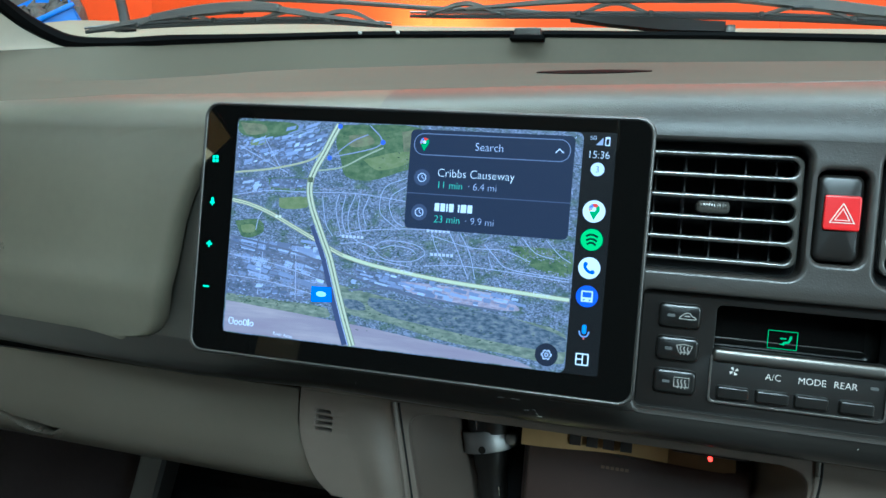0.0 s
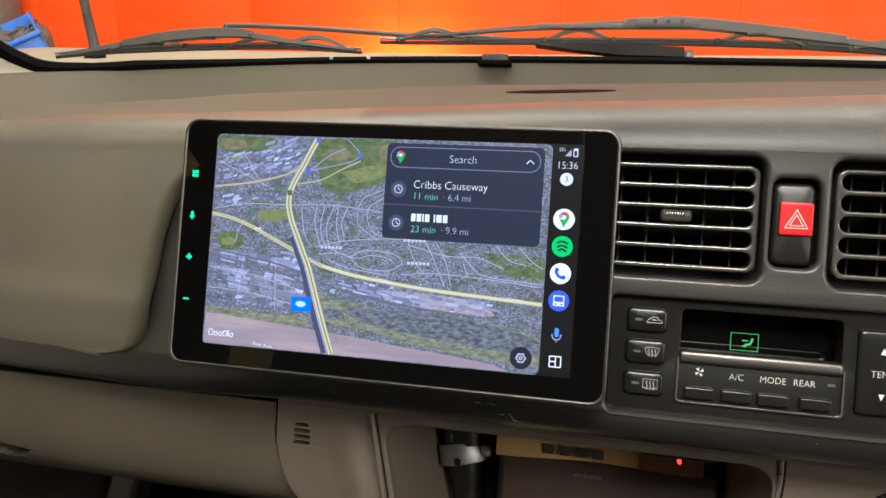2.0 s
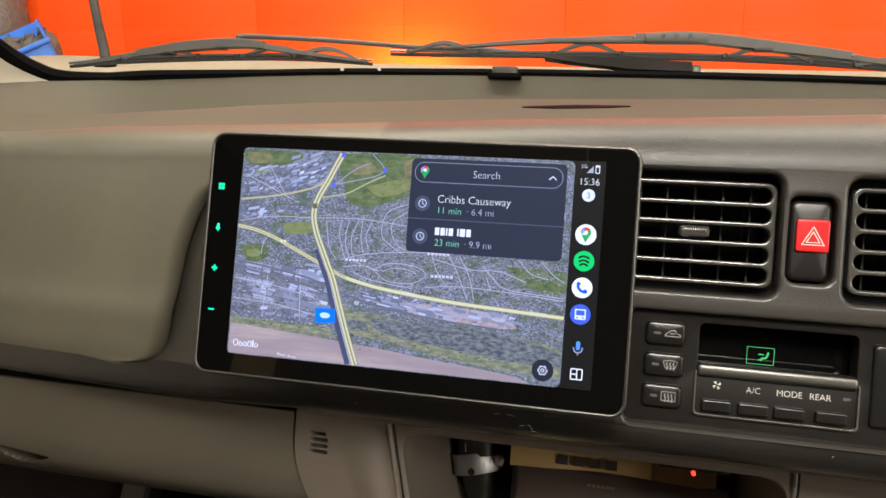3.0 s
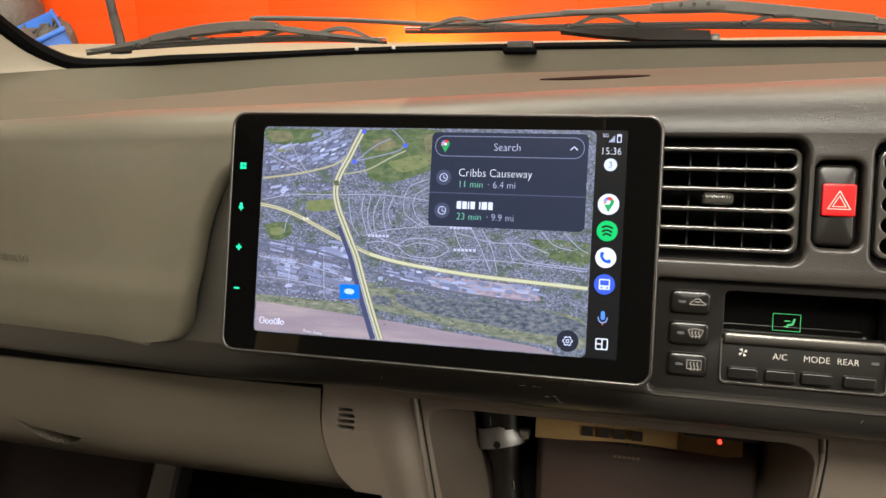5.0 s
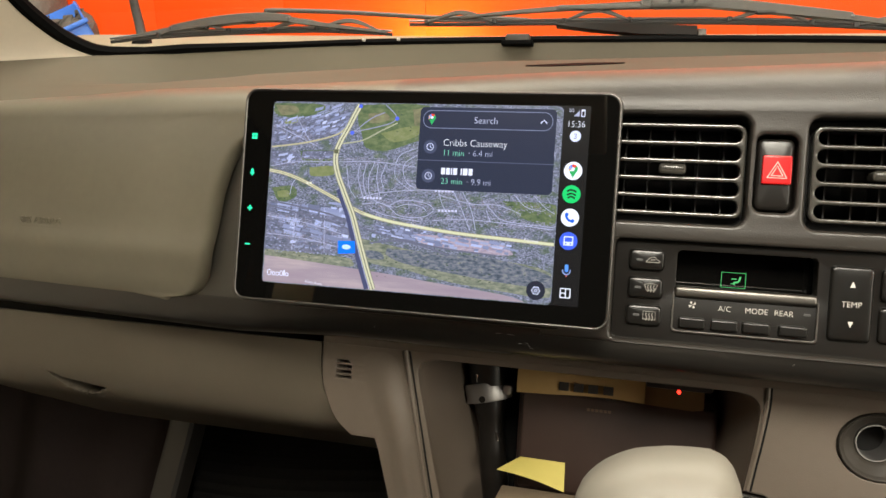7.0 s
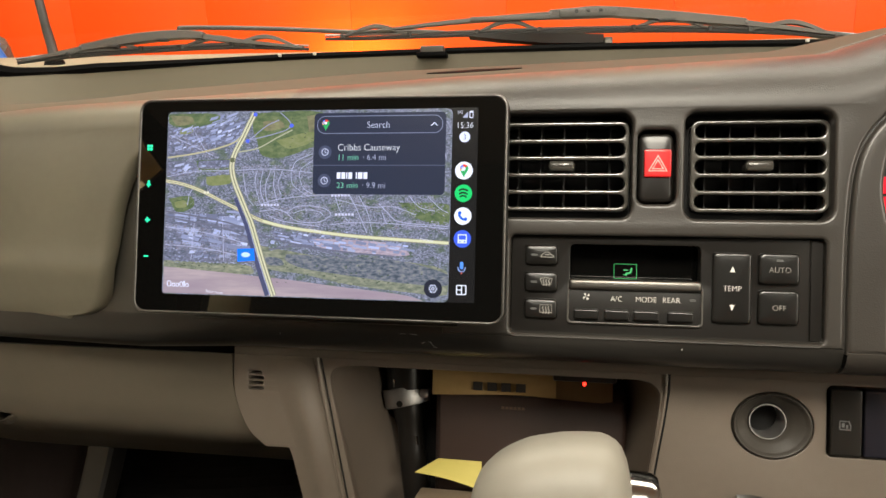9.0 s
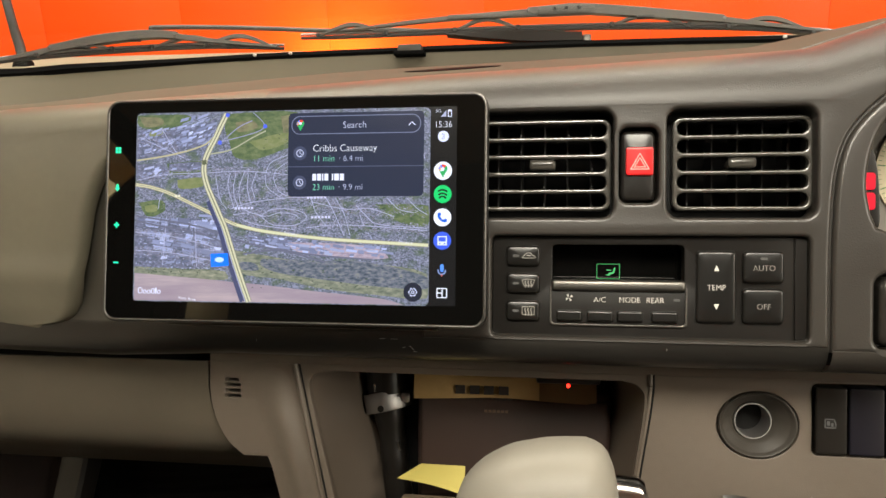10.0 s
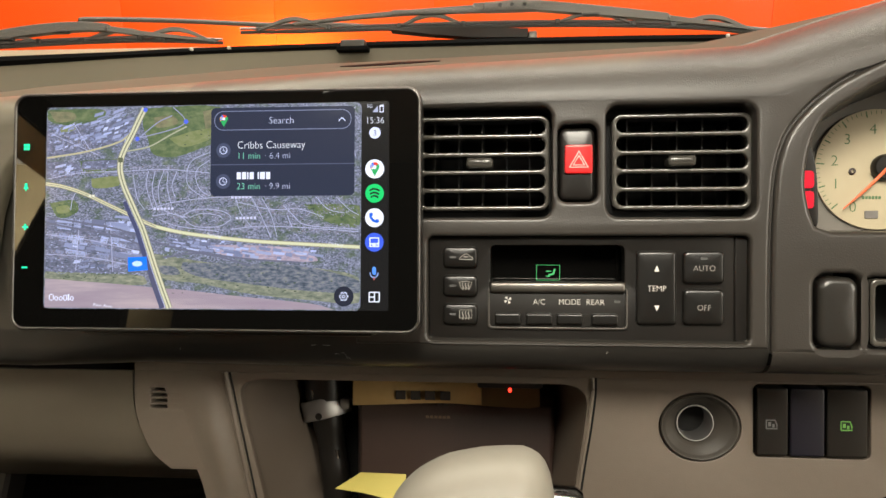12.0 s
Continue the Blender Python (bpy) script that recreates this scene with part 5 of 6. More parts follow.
for k in range(3):
    zt = -0.0217 - 0.0186 * k
    b = key(0.147, 0.1699, zt - 0.0137, zt)
    zc = zt - 0.0068
    lamp_mark(b, 0.1538, zc)
    cx = 0.1622
    if k == 0:  # car outline with an arrow inside
        car = smooth_line([(cx - 0.0042, zc - 0.0012), (cx - 0.003, zc + 0.0002), (cx - 0.0008, zc + 0.0018), (cx + 0.0016, zc + 0.0018), (cx + 0.0026, zc + 0.0004), (cx + 0.0042, zc - 0.0002), (cx + 0.0042, zc - 0.0014), (cx - 0.0042, zc - 0.0014)], 3)
        prints(b, [ribbon(car, 0.0005, PY), ribbon([(cx - 0.0012, zc + 0.0002), (cx + 0.0016, zc + 0.0002)], 0.0007, PY)])
    elif k == 1:  # windscreen with heat lines
        fan = [(cx - 0.0042, zc + 0.0022), (cx, zc + 0.003), (cx + 0.0042, zc + 0.0022), (cx + 0.0028, zc - 0.0016), (cx - 0.0028, zc - 0.0016), (cx - 0.0042, zc + 0.0022)]
        prints(b, [ribbon(fan, 0.0005, PY)] + [ribbon(smooth_line([(cx + dx, zc - 0.0028), (cx + dx + 0.0004, zc - 0.001), (cx + dx - 0.0003, zc + 0.0004), (cx + dx + 0.0002, zc + 0.0018)], 3), 0.0006, PY - 0.00005) for dx in (-0.0019, 0, 0.0019)])
    else:  # rear window with heat lines
        rect = [(cx - 0.004, zc - 0.0024), (cx + 0.004, zc - 0.0024), (cx + 0.004, zc + 0.0028), (cx - 0.004, zc + 0.0028), (cx - 0.004, zc - 0.0024)]
        prints(b, [ribbon(rect, 0.0005, PY)] + [ribbon(smooth_line([(cx + dx, zc - 0.0034), (cx + dx + 0.0004, zc - 0.001), (cx + dx - 0.0003, zc + 0.0006), (cx + dx + 0.0002, zc + 0.0018)], 3), 0.0006, PY - 0.00005) for dx in (-0.0019, 0, 0.0019)])

# display window above a polished bar, and the row of four keys
window = part("display_window", box(0.17, 0.272, 0.0625, 0.066, -0.05, -0.015), GLASSBLACK, hp, "glossy black display window")
GREENLIT = glow("green_display_light", (0.06, 0.62, 0.16), 0.9)
part("lit_frame", plate([rr(0.2085, 0.2243, -0.0446, -0.0341, 0.0002), rr(0.20878, 0.22402, -0.04432, -0.03438, 0.0001)], 0.0615, 0.062), GREENLIT, window, "glowing green frame")
seat = [ribbon(smooth_line([(0.2198, -0.0352), (0.2186, -0.0385), (0.2168, -0.0392), (0.2150, -0.0396), (0.2146, -0.0416)], 4), 0.0017, 0.0383), flat(circle(0.2199, -0.0347, 0.0009, 12), 0.0382), ribbon([(0.2125, -0.0362), (0.2168, -0.0362)], 0.0008, 0.0383),
        flat([(0.2135, -0.0352), (0.2118, -0.0362), (0.2135, -0.0372)], 0.0382), ribbon([(0.2120, -0.0408), (0.2150, -0.0408)], 0.0008, 0.0382)]
for m_ in seat:
    m_.transform(Matrix.Translation((0.2182, 0.0, -0.0398)) @ Matrix.Diagonal((0.72, 1, 0.72, 1)) @ Matrix.Translation((-0.2164, 0.0234, 0.0381)))
part("lit_figure", join(*seat), GREENLIT, window, "glowing green airflow symbol")
part("bar", box(0.1772, 0.2652, 0.0375, 0.046, -0.0520, -0.0442, 0.0026, 4), SATIN, hp, "satin metal bar")
part("key_frame", plate([rr(0.1765, 0.266, -0.0752, -0.0475, 0.003), rr(0.1777, 0.2648, -0.0740, -0.0478, 0.0025)], 0.0385, 0.043, 0.0002), SATIN, hp, "satin metal outline")
for x, text in ((0.1895, ""), (0.2098, "A/C"), (0.2293, "MODE"), (0.2478, "REAR")):
    kx = x if text != "REAR" else 0.2515
    b = part("button", plate([rr(kx - 0.0083, kx + 0.0083, -0.0718, -0.0650, 0.0014)], 0.0365, 0.044, 0.0011, 3), KEY, hp)
    if text:
        part("word", lettering(text, x - (0.002 if text == "REAR" else 0), -0.0575, 0.0036, 0.0404, "CENTER", 0.95), PRINT, hp, "white printed word " + text)
    else:
        part("symbol", join(*[flat([(x + 0.0003 * math.cos(a), -0.0565 + 0.0003 * math.sin(a)), (x + 0.0024 * math.cos(a - 0.45), -0.0565 + 0.0024 * math.sin(a - 0.45)), (x + 0.0026 * math.cos(a + 0.25), -0.0565 + 0.0026 * math.sin(a + 0.25))], 0.0402) for a in [0.6 + k * math.pi / 2 for k in range(4)]]), PRINT, hp, "white fan symbol")
lamp_mark(hp, 0.2597, -0.0572, 0.004, 0.0399)
b = key(0.2715, 0.2962, -0.0715, -0.0245, 0.0025)
part("word", lettering("TEMP", 0.2838, -0.0482, 0.0036, 0.03635, "CENTER", 0.95), PRINT, b, "white printed word TEMP")
part("symbol", flat([(0.2822, -0.0374), (0.2854, -0.0374), (0.2838, -0.0336)], 0.0362), PRINT, b, "white up arrow")
part("symbol", flat([(0.2822, -0.0590), (0.2838, -0.0628), (0.2854, -0.0590)], 0.0362), PRINT, b, "white down arrow")
b = key(0.3003, 0.3257, -0.0452, -0.0245)
part("word", lettering("AUTO", 0.3132, -0.0353, 0.0036, 0.03635, "CENTER", 0.95), SYMBOL, b, "white printed word AUTO")
lamp_mark(b, 0.313, -0.0292)
b = key(0.3003, 0.3257, -0.0715, -0.0487)
part("word", lettering("OFF", 0.313, -0.0602, 0.0036, 0.03635, "CENTER", 0.95), SYMBOL, b, "white printed word OFF")

# ---- rev counter and warning lamps ----
ip = thing("instrument_cluster", (0.47, 0.11, 0.03), "instrument cluster with a cream rev counter and red warning lamps", "instruments")
part("backplate", plate([rr(0.384, 0.76, -0.02, 0.105, 0.02)], 0.108, 0.116), mat("grey_cluster_mask", (0.11, 0.1, 0.085), 0.6), ip)
CX, CZ, CR = 0.4478, 0.0325, 0.0425
dial = part("dial", plate([circle(CX, CZ, CR, 64)], 0.1055, 0.109, 0.0004), DIAL, ip, "cream rev counter dial")
for k in range(0, 41):
    a = radians(222 - k * 4.85)
    long_ = 0.0055 if k % 10 == 0 else 0.0045 if k % 5 == 0 else 0.0026
    wide = 0.0009 if k % 5 == 0 else 0.00045
    r1, r0 = CR - 0.001, CR - 0.001 - long_
    part("tick", ribbon([(CX + r0 * math.cos(a), CZ + r0 * math.sin(a)), (CX + r1 * math.cos(a), CZ + r1 * math.sin(a))], wide, 0.1052), DIALGREEN, dial)
for text, x, z in (("0", 0.4313, 0.0063), ("1", 0.4198, 0.0227), ("2", 0.419, 0.0391), ("3", 0.4276, 0.0541), ("4", 0.445, 0.061)):
    part("number", lettering(text, x, z, 0.0074, 0.1052), DIALGREEN, dial, "green dial number")
for k in range(6):
    part("unread_word", flat(rr(0.4375 + 0.0022 * k, 0.4392 + 0.0022 * k, 0.0115, 0.0137, 0.0003), 0.1052), DIALGREEN, dial)
part("counter_window", plate([rr(0.4392, 0.4482, -0.0022, 0.0034, 0.0008)], 0.1046, 0.1056, 0.0003), mat("grey_counter", (0.12, 0.11, 0.1), 0.4), dial)
part("small_lamp", lathe([(0.0024, 0.0), (0.0024, 0.0012), (0.001, 0.0016)], (0.4308, 0.1056, 0.0312), (0, -1, 0), 16), BROWN, dial)
part("hub", lathe([(0.0095, 0.0), (0.0095, 0.004), (0.008, 0.006), (0.0, 0.0062)], (0.4525, 0.1055, 0.0335), (0, -1, 0), 28), BLACK, dial)
part("needle", tube([(0.4525, 0.0985, 0.0335), (0.437, 0.099, 0.0175), (0.4228, 0.1, 0.0045)], [0.0013, 0.001, 0.0004], 8), NEEDLE, dial, "orange-red needle")
REDLIT = glow("red_lamp_light", (1.0, 0.0, 0.03), 1.0)
REDLIT.node_tree.nodes["Principled BSDF"].inputs["Specular IOR Level"].default_value = 0.1
lampbox = part("lamp_strip", plate([smooth_line([(0.378, 0.047), (0.383, 0.043), (0.3865, 0.03), (0.388, 0.01), (0.3877, -0.008), (0.3825, -0.004), (0.3775, 0.01)], 4)], 0.053, 0.09, 0.0005), BLACK, ip)
for z in (0.0215, 0.0085):
    part("warning_lamp", plate([rr(0.3778, 0.3852, z - 0.0056, z + 0.0056, 0.0022)], 0.0522, 0.054, 0.0004), REDLIT, lampbox, "glowing red warning lamp")

# ---- switch blank and tray right of the heater panel ----
blank = thing("switch_blank", (0.391, 0.035, -0.06), "dark plastic blanking switch in the instrument surround", "switch")
part("cap", cushion(rr(0.3805, 0.4042, -0.0838, -0.0405, 0.007, 8), 0.031, 0.05, 0.0008, 0.004), FACE, blank)
tray = thing("coin_tray", (0.45, 0.05, -0.06), "small dark open tray in the instrument surround", "tray")
part("frame", plate([rr(0.4105, 0.498, -0.083, -0.0415, 0.004), rr(0.4135, 0.495, -0.0795, -0.045, 0.003)], 0.031, 0.05, 0.0012, 3), SLAT, tray)
part("inside", box(0.41, 0.499, 0.08, 0.084, -0.084, -0.04), HOLE, tray)

# ---- lighter socket ----
ls = thing("lighter_socket", (0.3225, 0.1, -0.1495), "empty round cigarette lighter socket in the grey lower dash", "socket")
bowl = []
for k in range(49):
    w = 2 * math.pi * k / 48
    ring = []
    for f, y in ((-0.01, 0.104), (0.02, 0.1006), (0.06, 0.0984), (0.12, 0.0978), (0.2, 0.0984), (0.26, 0.0998), (0.34, 0.1006), (0.7, 0.1038), (0.93, 0.1066), (1.0, 0.109), (1.0, 0.13)):
        g = min(1.0, f * 1.15)
        rx, rz = 0.0282 + (0.0129 - 0.0282) * f, 0.0242 + (0.0129 - 0.0242) * f
        ring.append((LIGHTER_X - 0.002 * g + rx * math.cos(w), y, LIGHTER_Z + 0.0017 * g + rz * math.sin(w)))
    bowl.append(ring)
part("surround", sheet(bowl), SOCKET, ls, "dark grey oval surround")
part("rim", lathe([(0.0134, 0.006), (0.0131, 0.0042), (0.0124, 0.0042), (0.012, 0.006), (0.012, 0.04)], (0.3236, 0.1012, -0.1495), (0, 1, 0), 40), ALLOY, ls, "steel rim")
part("bottom", plate([circle(0.3236, -0.1495, 0.0125, 24)], 0.13, 0.134), HOLE, ls)

# ---- bank of three switches ----
sb = thing("switch_bank", (0.404, 0.1, -0.147), "three dark rocker switches set in the grey lower dash", "switches")
part("well", box(0.36, 0.448, 0.118, 0.122, -0.176, -0.118), HOLE, sb)
NAVY = mat("navy_switch_plastic", (0.005, 0.0046, 0.009), 0.35, grain=1500, bump=0.06)
for x0, x1, lit in ((0.3643, 0.3852, 1), (0.3866, 0.4098, 0), (0.4114, 0.4385, 2)):
    b = part("rocker", plate([rr(x0, x1, -0.1694, -0.1214, 0.0018)], 0.0965, 0.118, 0.0014, 3), BLACK if lit else NAVY, sb)
    if lit:
        cx, cz = (x0 + x1) / 2 - 0.001, -0.147
        m = DIMPRINT if lit == 1 else glow("green_switch_light", (0.16, 0.42, 0.05), 0.7)
        shapes = [ribbon([(cx - 0.0036, cz - 0.003), (cx + 0.0036, cz - 0.003), (cx + 0.0036, cz - 0.0004), (cx + 0.0024, cz + 0.003), (cx - 0.0036, cz + 0.003), (cx - 0.0036, cz - 0.003)], 0.0009, 0.0962),
                  flat(rr(cx - 0.0024, cx - 0.0004, cz - 0.0014, cz + 0.0016, 0.0002), 0.0962), flat(rr(cx + 0.0004, cx + 0.002, cz - 0.0022, cz + 0.0004, 0.0002), 0.0962)]
        part("symbol", join(*shapes), m, b, "glowing green switch symbol" if lit == 2 else "dim grey switch symbol")

# ---- selector lever knob ----
sel = thing("selector_lever", (0.17, -0.05, -0.5), "cream plastic selector knob with a chrome button on a lever", "gear lever")
rings, n = [], 36
for k in range(25):
    a = k / 24
    x = 0.1235 + 0.0935 * (1 - math.cos(math.pi * a)) / 2
    zt = float(np.interp(x, (0.1235, 0.1255, 0.1285, 0.1345, 0.142, 0.15, 0.1595, 0.177, 0.19, 0.1995, 0.2065, 0.211, 0.2145, 0.217), (-0.184, -0.168, -0.157, -0.1488, -0.1425, -0.1378, -0.1338, -0.1302, -0.1292, -0.1292, -0.1318, -0.1368, -0.1455, -0.163)))
    zb_ = float(np.interp(x, (0.1235, 0.128, 0.145, 0.19, 0.21, 0.217), (-0.2, -0.215, -0.232, -0.235, -0.225, -0.205)))
    hy = float(np.interp(x, (0.1235, 0.126, 0.131, 0.138, 0.15, 0.2, 0.21, 0.217), (0.008, 0.017, 0.024, 0.03, 0.036, 0.036, 0.03, 0.02)))
    ring = []
    for j in range(n):
        w = 2 * math.pi * j / n
        c, s = math.cos(w), math.sin(w)
        e = 0.7
        ring.append((x, -0.05 + hy * math.copysign(abs(c) ** e, c), (zt + zb_) / 2 + (zt - zb_) / 2 * math.copysign(abs(s) ** e, s)))
    rings.append(ring + ring[:1])
bm = bmesh.new()
bm.from_mesh(sheet(rings))
bmesh.ops.remove_doubles(bm, verts=bm.verts, dist=1e-5)
bmesh.ops.holes_fill(bm, edges=bm.edges)
part("knob", done(bm), KNOB, sel, "cream plastic knob")
part("release_button", lathe([(0.0, 0.0175), (0.012, 0.0172), (0.0175, 0.0155), (0.0195, 0.012), (0.0198, 0.0), (0.0198, -0.006)], (0.2145, -0.05, -0.168), (1, 0, 0), 40), CHROME, sel, "chrome release button")
part("shaft", tube([(0.165, -0.05, -0.225), (0.165, -0.045, -0.35), (0.165, -0.04, -0.5)], 0.009, 16), CHROME, sel, "chrome lever shaft")
part("boot", lathe([(0.05, 0.0), (0.045, 0.015), (0.03, 0.03), (0.014, 0.045)], (0.165, -0.04, -0.502), (0, 0, 1), 28), BLACK, sel)

FILM = bpy.data.materials.new("clear_plastic_film")
nodes_of(FILM)[1].inputs["Transmission Weight"].default_value = 0.6
nodes_of(FILM)[1].inputs["Base Color"].default_value = (0.035, 0.03, 0.024, 1)
nodes_of(FILM)[1].inputs["Roughness"].default_value = 0.38
bag = thing("plastic_bag", (0.37, 0.09, -0.22), "crumpled clear plastic bag below the switches", "plastic bag")
rb = random.Random(5)
bag_rows = [[(0.3 + 0.0075 * k + rb.uniform(-0.002, 0.002), 0.093 - 0.02 * (j / 9) + rb.uniform(-0.0035, 0.0035), -0.203 + 0.003 * math.sin(k * 0.9) + rb.uniform(-0.002, 0.002) - 0.006 * j) for j in range(10)] for k in range(22)]
part("film", sheet(bag_rows, 0.0004), FILM, bag)
# ---- what lies in the storage opening ----
torch = thing("torch", (0.05, 0.208, -0.42), "black cylindrical torch with a silver clamp collar", "torch")
part("body", lathe([(0.0148, 0.0), (0.0148, 0.03), (0.0138, 0.038), (0.012, 0.046), (0.0122, 0.06), (0.0128, 0.1), (0.013, 0.27)], (0.0235, 0.208, -0.15), (0.12, 0, -0.99), 28), BLACK, torch)
part("head", tube(smooth_line([(0.024, 0.208, -0.125), (0.0245, 0.208, -0.137), (0.0252, 0.208, -0.146), (0.026, 0.208, -0.158)], 4), [0.018 + 0.002 * min(1, k / 4) for k in range(13)], 28), BLACK, torch)
collar = part("collar", lathe([(0.0196, 0.009), (0.0215, 0.0087), (0.022, 0.0078), (0.022, -0.0078), (0.0215, -0.0087), (0.0196, -0.009)], (0.0243, 0.2085, -0.1668), (-0.24, 0.1, 0.97), 36), ALLOY, torch, "silver metal clamp collar")
part("clamp_tongue", box(0.0405, 0.0495, 0.192, 0.204, -0.1655, -0.1555, 0.003), ALLOY, torch, "silver clamp tongue")
part("screw", lathe([(0.0, -0.0012), (0.003, -0.001), (0.0034, 0.002)], (0.0234, 0.1868, -0.1705), (0, 1, 0), 16), BLACK, collar, "dark screw head")
# two chrome pegs stand in for bright gleams on the torch
for x, z in ((0.0165, -0.1525), (0.0375, -0.2055)):
    part("gleam_stud", tube([(x, 0.1905 + 0.006 * (z < -0.2), z + 0.004), (x + 0.001, 0.1912 + 0.006 * (z < -0.2), z - 0.004)], 0.0012, 8), CHROME, torch)

pouch = thing("document_pouch", (0.14, 0.2, -0.42), "dark brown vinyl document pouch standing in the storage opening", "pouch")
part("body", box(0.056, 0.228, 0.19, 0.24, -0.42, -0.15, 0.008, 3), BROWN, pouch)
part("flap", box(0.06, 0.226, 0.182, 0.191, -0.245, -0.156, 0.004, 3), BROWN, pouch)
for k in range(6):
    part("unread_word", box(0.118 + 0.0036 * k, 0.1207 + 0.0036 * k, 0.1813, 0.183, -0.1685, -0.1662), mat("faint_gold_print", (0.12, 0.08, 0.05), 0.5) if k == 0 else bpy.data.materials["faint_gold_print"], pouch)
env = thing("envelope", (0.137, 0.178, -0.165), "tan paper envelope with handwritten marks tucked above the pouch", "envelope")
def paper(x0, x1, y, low):
    return sheet([[(x, y + 0.002 * math.sin(x * 60) + 0.12 * max(0, z + 0.15), z + (0.003 * math.sin((x - 0.05) * 18) if z == low else 0)) for z in (low, low + 0.004, -0.148, -0.14, -0.128)] for x in [x0 + (x1 - x0) * k / 28 for k in range(29)]], 0.0008)


part("sheet", paper(0.056, 0.166, 0.178, -0.158), CARD, env)
for x in (0.0932, 0.1059, 0.1182, 0.1312):
    part("ink_bar", box(x, x + 0.0085, 0.1743, 0.1752, -0.1515, -0.144, 0.0002, 1), INK, env, "handwritten mark as a plain bar")
for k in range(3):
    part("ink_bar", box(0.129 + 0.005 * k, 0.1325 + 0.005 * k, 0.1752, 0.176, -0.1565, -0.1545, 0.0002, 1), INK, env)
folder = thing("card_folder", (0.19, 0.184, -0.16), "dull brown card folder tucked above the pouch", "card folder")
part("sheet", paper(0.15, 0.2145, 0.1835, -0.1595), mat("dull_brown_card", (0.15, 0.09, 0.035), 0.7, grain=300, bump=0.1, var=0.15), folder)
trk = thing("tracker_box", (0.19, 0.13, -0.125), "small black box with a glowing red lamp under the dash", "electronic box")
part("case", box(0.165, 0.215, 0.122, 0.15, -0.1305, -0.117, 0.002), BLACK, trk)
part("lamp", lathe([(0.0014, 0.003), (0.0014, 0.0), (0.0, -0.0012)], (0.19, 0.1215, -0.1318), (0, 1, 0), 14), glow("red_pilot_light", (1.0, 0.02, 0.01), 6.0), trk, "glowing red lamp")
note = thing("paper_note", (0.08, 0.16, -0.24), "bright yellow paper note lying in the storage opening", "paper note")
note_rows = [[(0.0459 + 0.0177 * u + (0.059 - 0.0195 * u) * v, 0.155 + 0.017 * u - 0.004 * v, -0.2226 + 0.0085 * u - (0.0105 - 0.0117 * u) * v + 0.002 * math.sin(3 * v) * (1 - u)) for u in [k / 6 for k in range(7)]] for v in [k / 10 for k in range(11)]]
part("sheet", sheet(note_rows, 0.0006), YELLOW, note)
carton = thing("carton", (0.09, 0.16, -0.42), "small tan carton under the yellow note", "carton")
part("body", box(0.05, 0.14, 0.125, 0.162, -0.42, -0.237, 0.002), mat("tan_carton", (0.2, 0.15, 0.1), 0.7, grain=300, bump=0.2), carton)

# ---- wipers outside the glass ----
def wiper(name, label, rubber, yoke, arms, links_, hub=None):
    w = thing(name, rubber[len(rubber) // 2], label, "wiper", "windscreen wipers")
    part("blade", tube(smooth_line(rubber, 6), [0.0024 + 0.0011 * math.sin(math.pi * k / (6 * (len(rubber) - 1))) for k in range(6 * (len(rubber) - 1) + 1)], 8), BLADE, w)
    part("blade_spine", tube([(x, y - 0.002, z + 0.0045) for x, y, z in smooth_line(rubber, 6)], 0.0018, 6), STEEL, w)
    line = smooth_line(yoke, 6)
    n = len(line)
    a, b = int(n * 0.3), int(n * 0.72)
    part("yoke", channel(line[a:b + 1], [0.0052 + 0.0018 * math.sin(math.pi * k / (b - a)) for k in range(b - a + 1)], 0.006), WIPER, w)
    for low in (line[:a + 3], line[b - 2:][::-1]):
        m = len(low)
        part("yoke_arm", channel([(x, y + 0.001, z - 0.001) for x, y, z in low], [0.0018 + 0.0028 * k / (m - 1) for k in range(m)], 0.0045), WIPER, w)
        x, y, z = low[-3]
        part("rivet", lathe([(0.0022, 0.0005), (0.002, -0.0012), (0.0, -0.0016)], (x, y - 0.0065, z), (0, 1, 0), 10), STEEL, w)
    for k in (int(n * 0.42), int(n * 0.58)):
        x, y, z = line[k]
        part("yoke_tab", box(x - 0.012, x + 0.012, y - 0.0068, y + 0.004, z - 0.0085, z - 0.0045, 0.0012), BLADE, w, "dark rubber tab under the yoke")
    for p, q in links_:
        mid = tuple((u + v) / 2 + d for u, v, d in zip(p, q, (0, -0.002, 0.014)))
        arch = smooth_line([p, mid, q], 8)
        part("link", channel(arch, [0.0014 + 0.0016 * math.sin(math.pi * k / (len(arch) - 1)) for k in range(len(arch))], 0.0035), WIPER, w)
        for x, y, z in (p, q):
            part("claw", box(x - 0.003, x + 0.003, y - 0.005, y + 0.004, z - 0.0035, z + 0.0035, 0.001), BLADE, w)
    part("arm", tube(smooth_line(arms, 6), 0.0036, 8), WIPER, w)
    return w


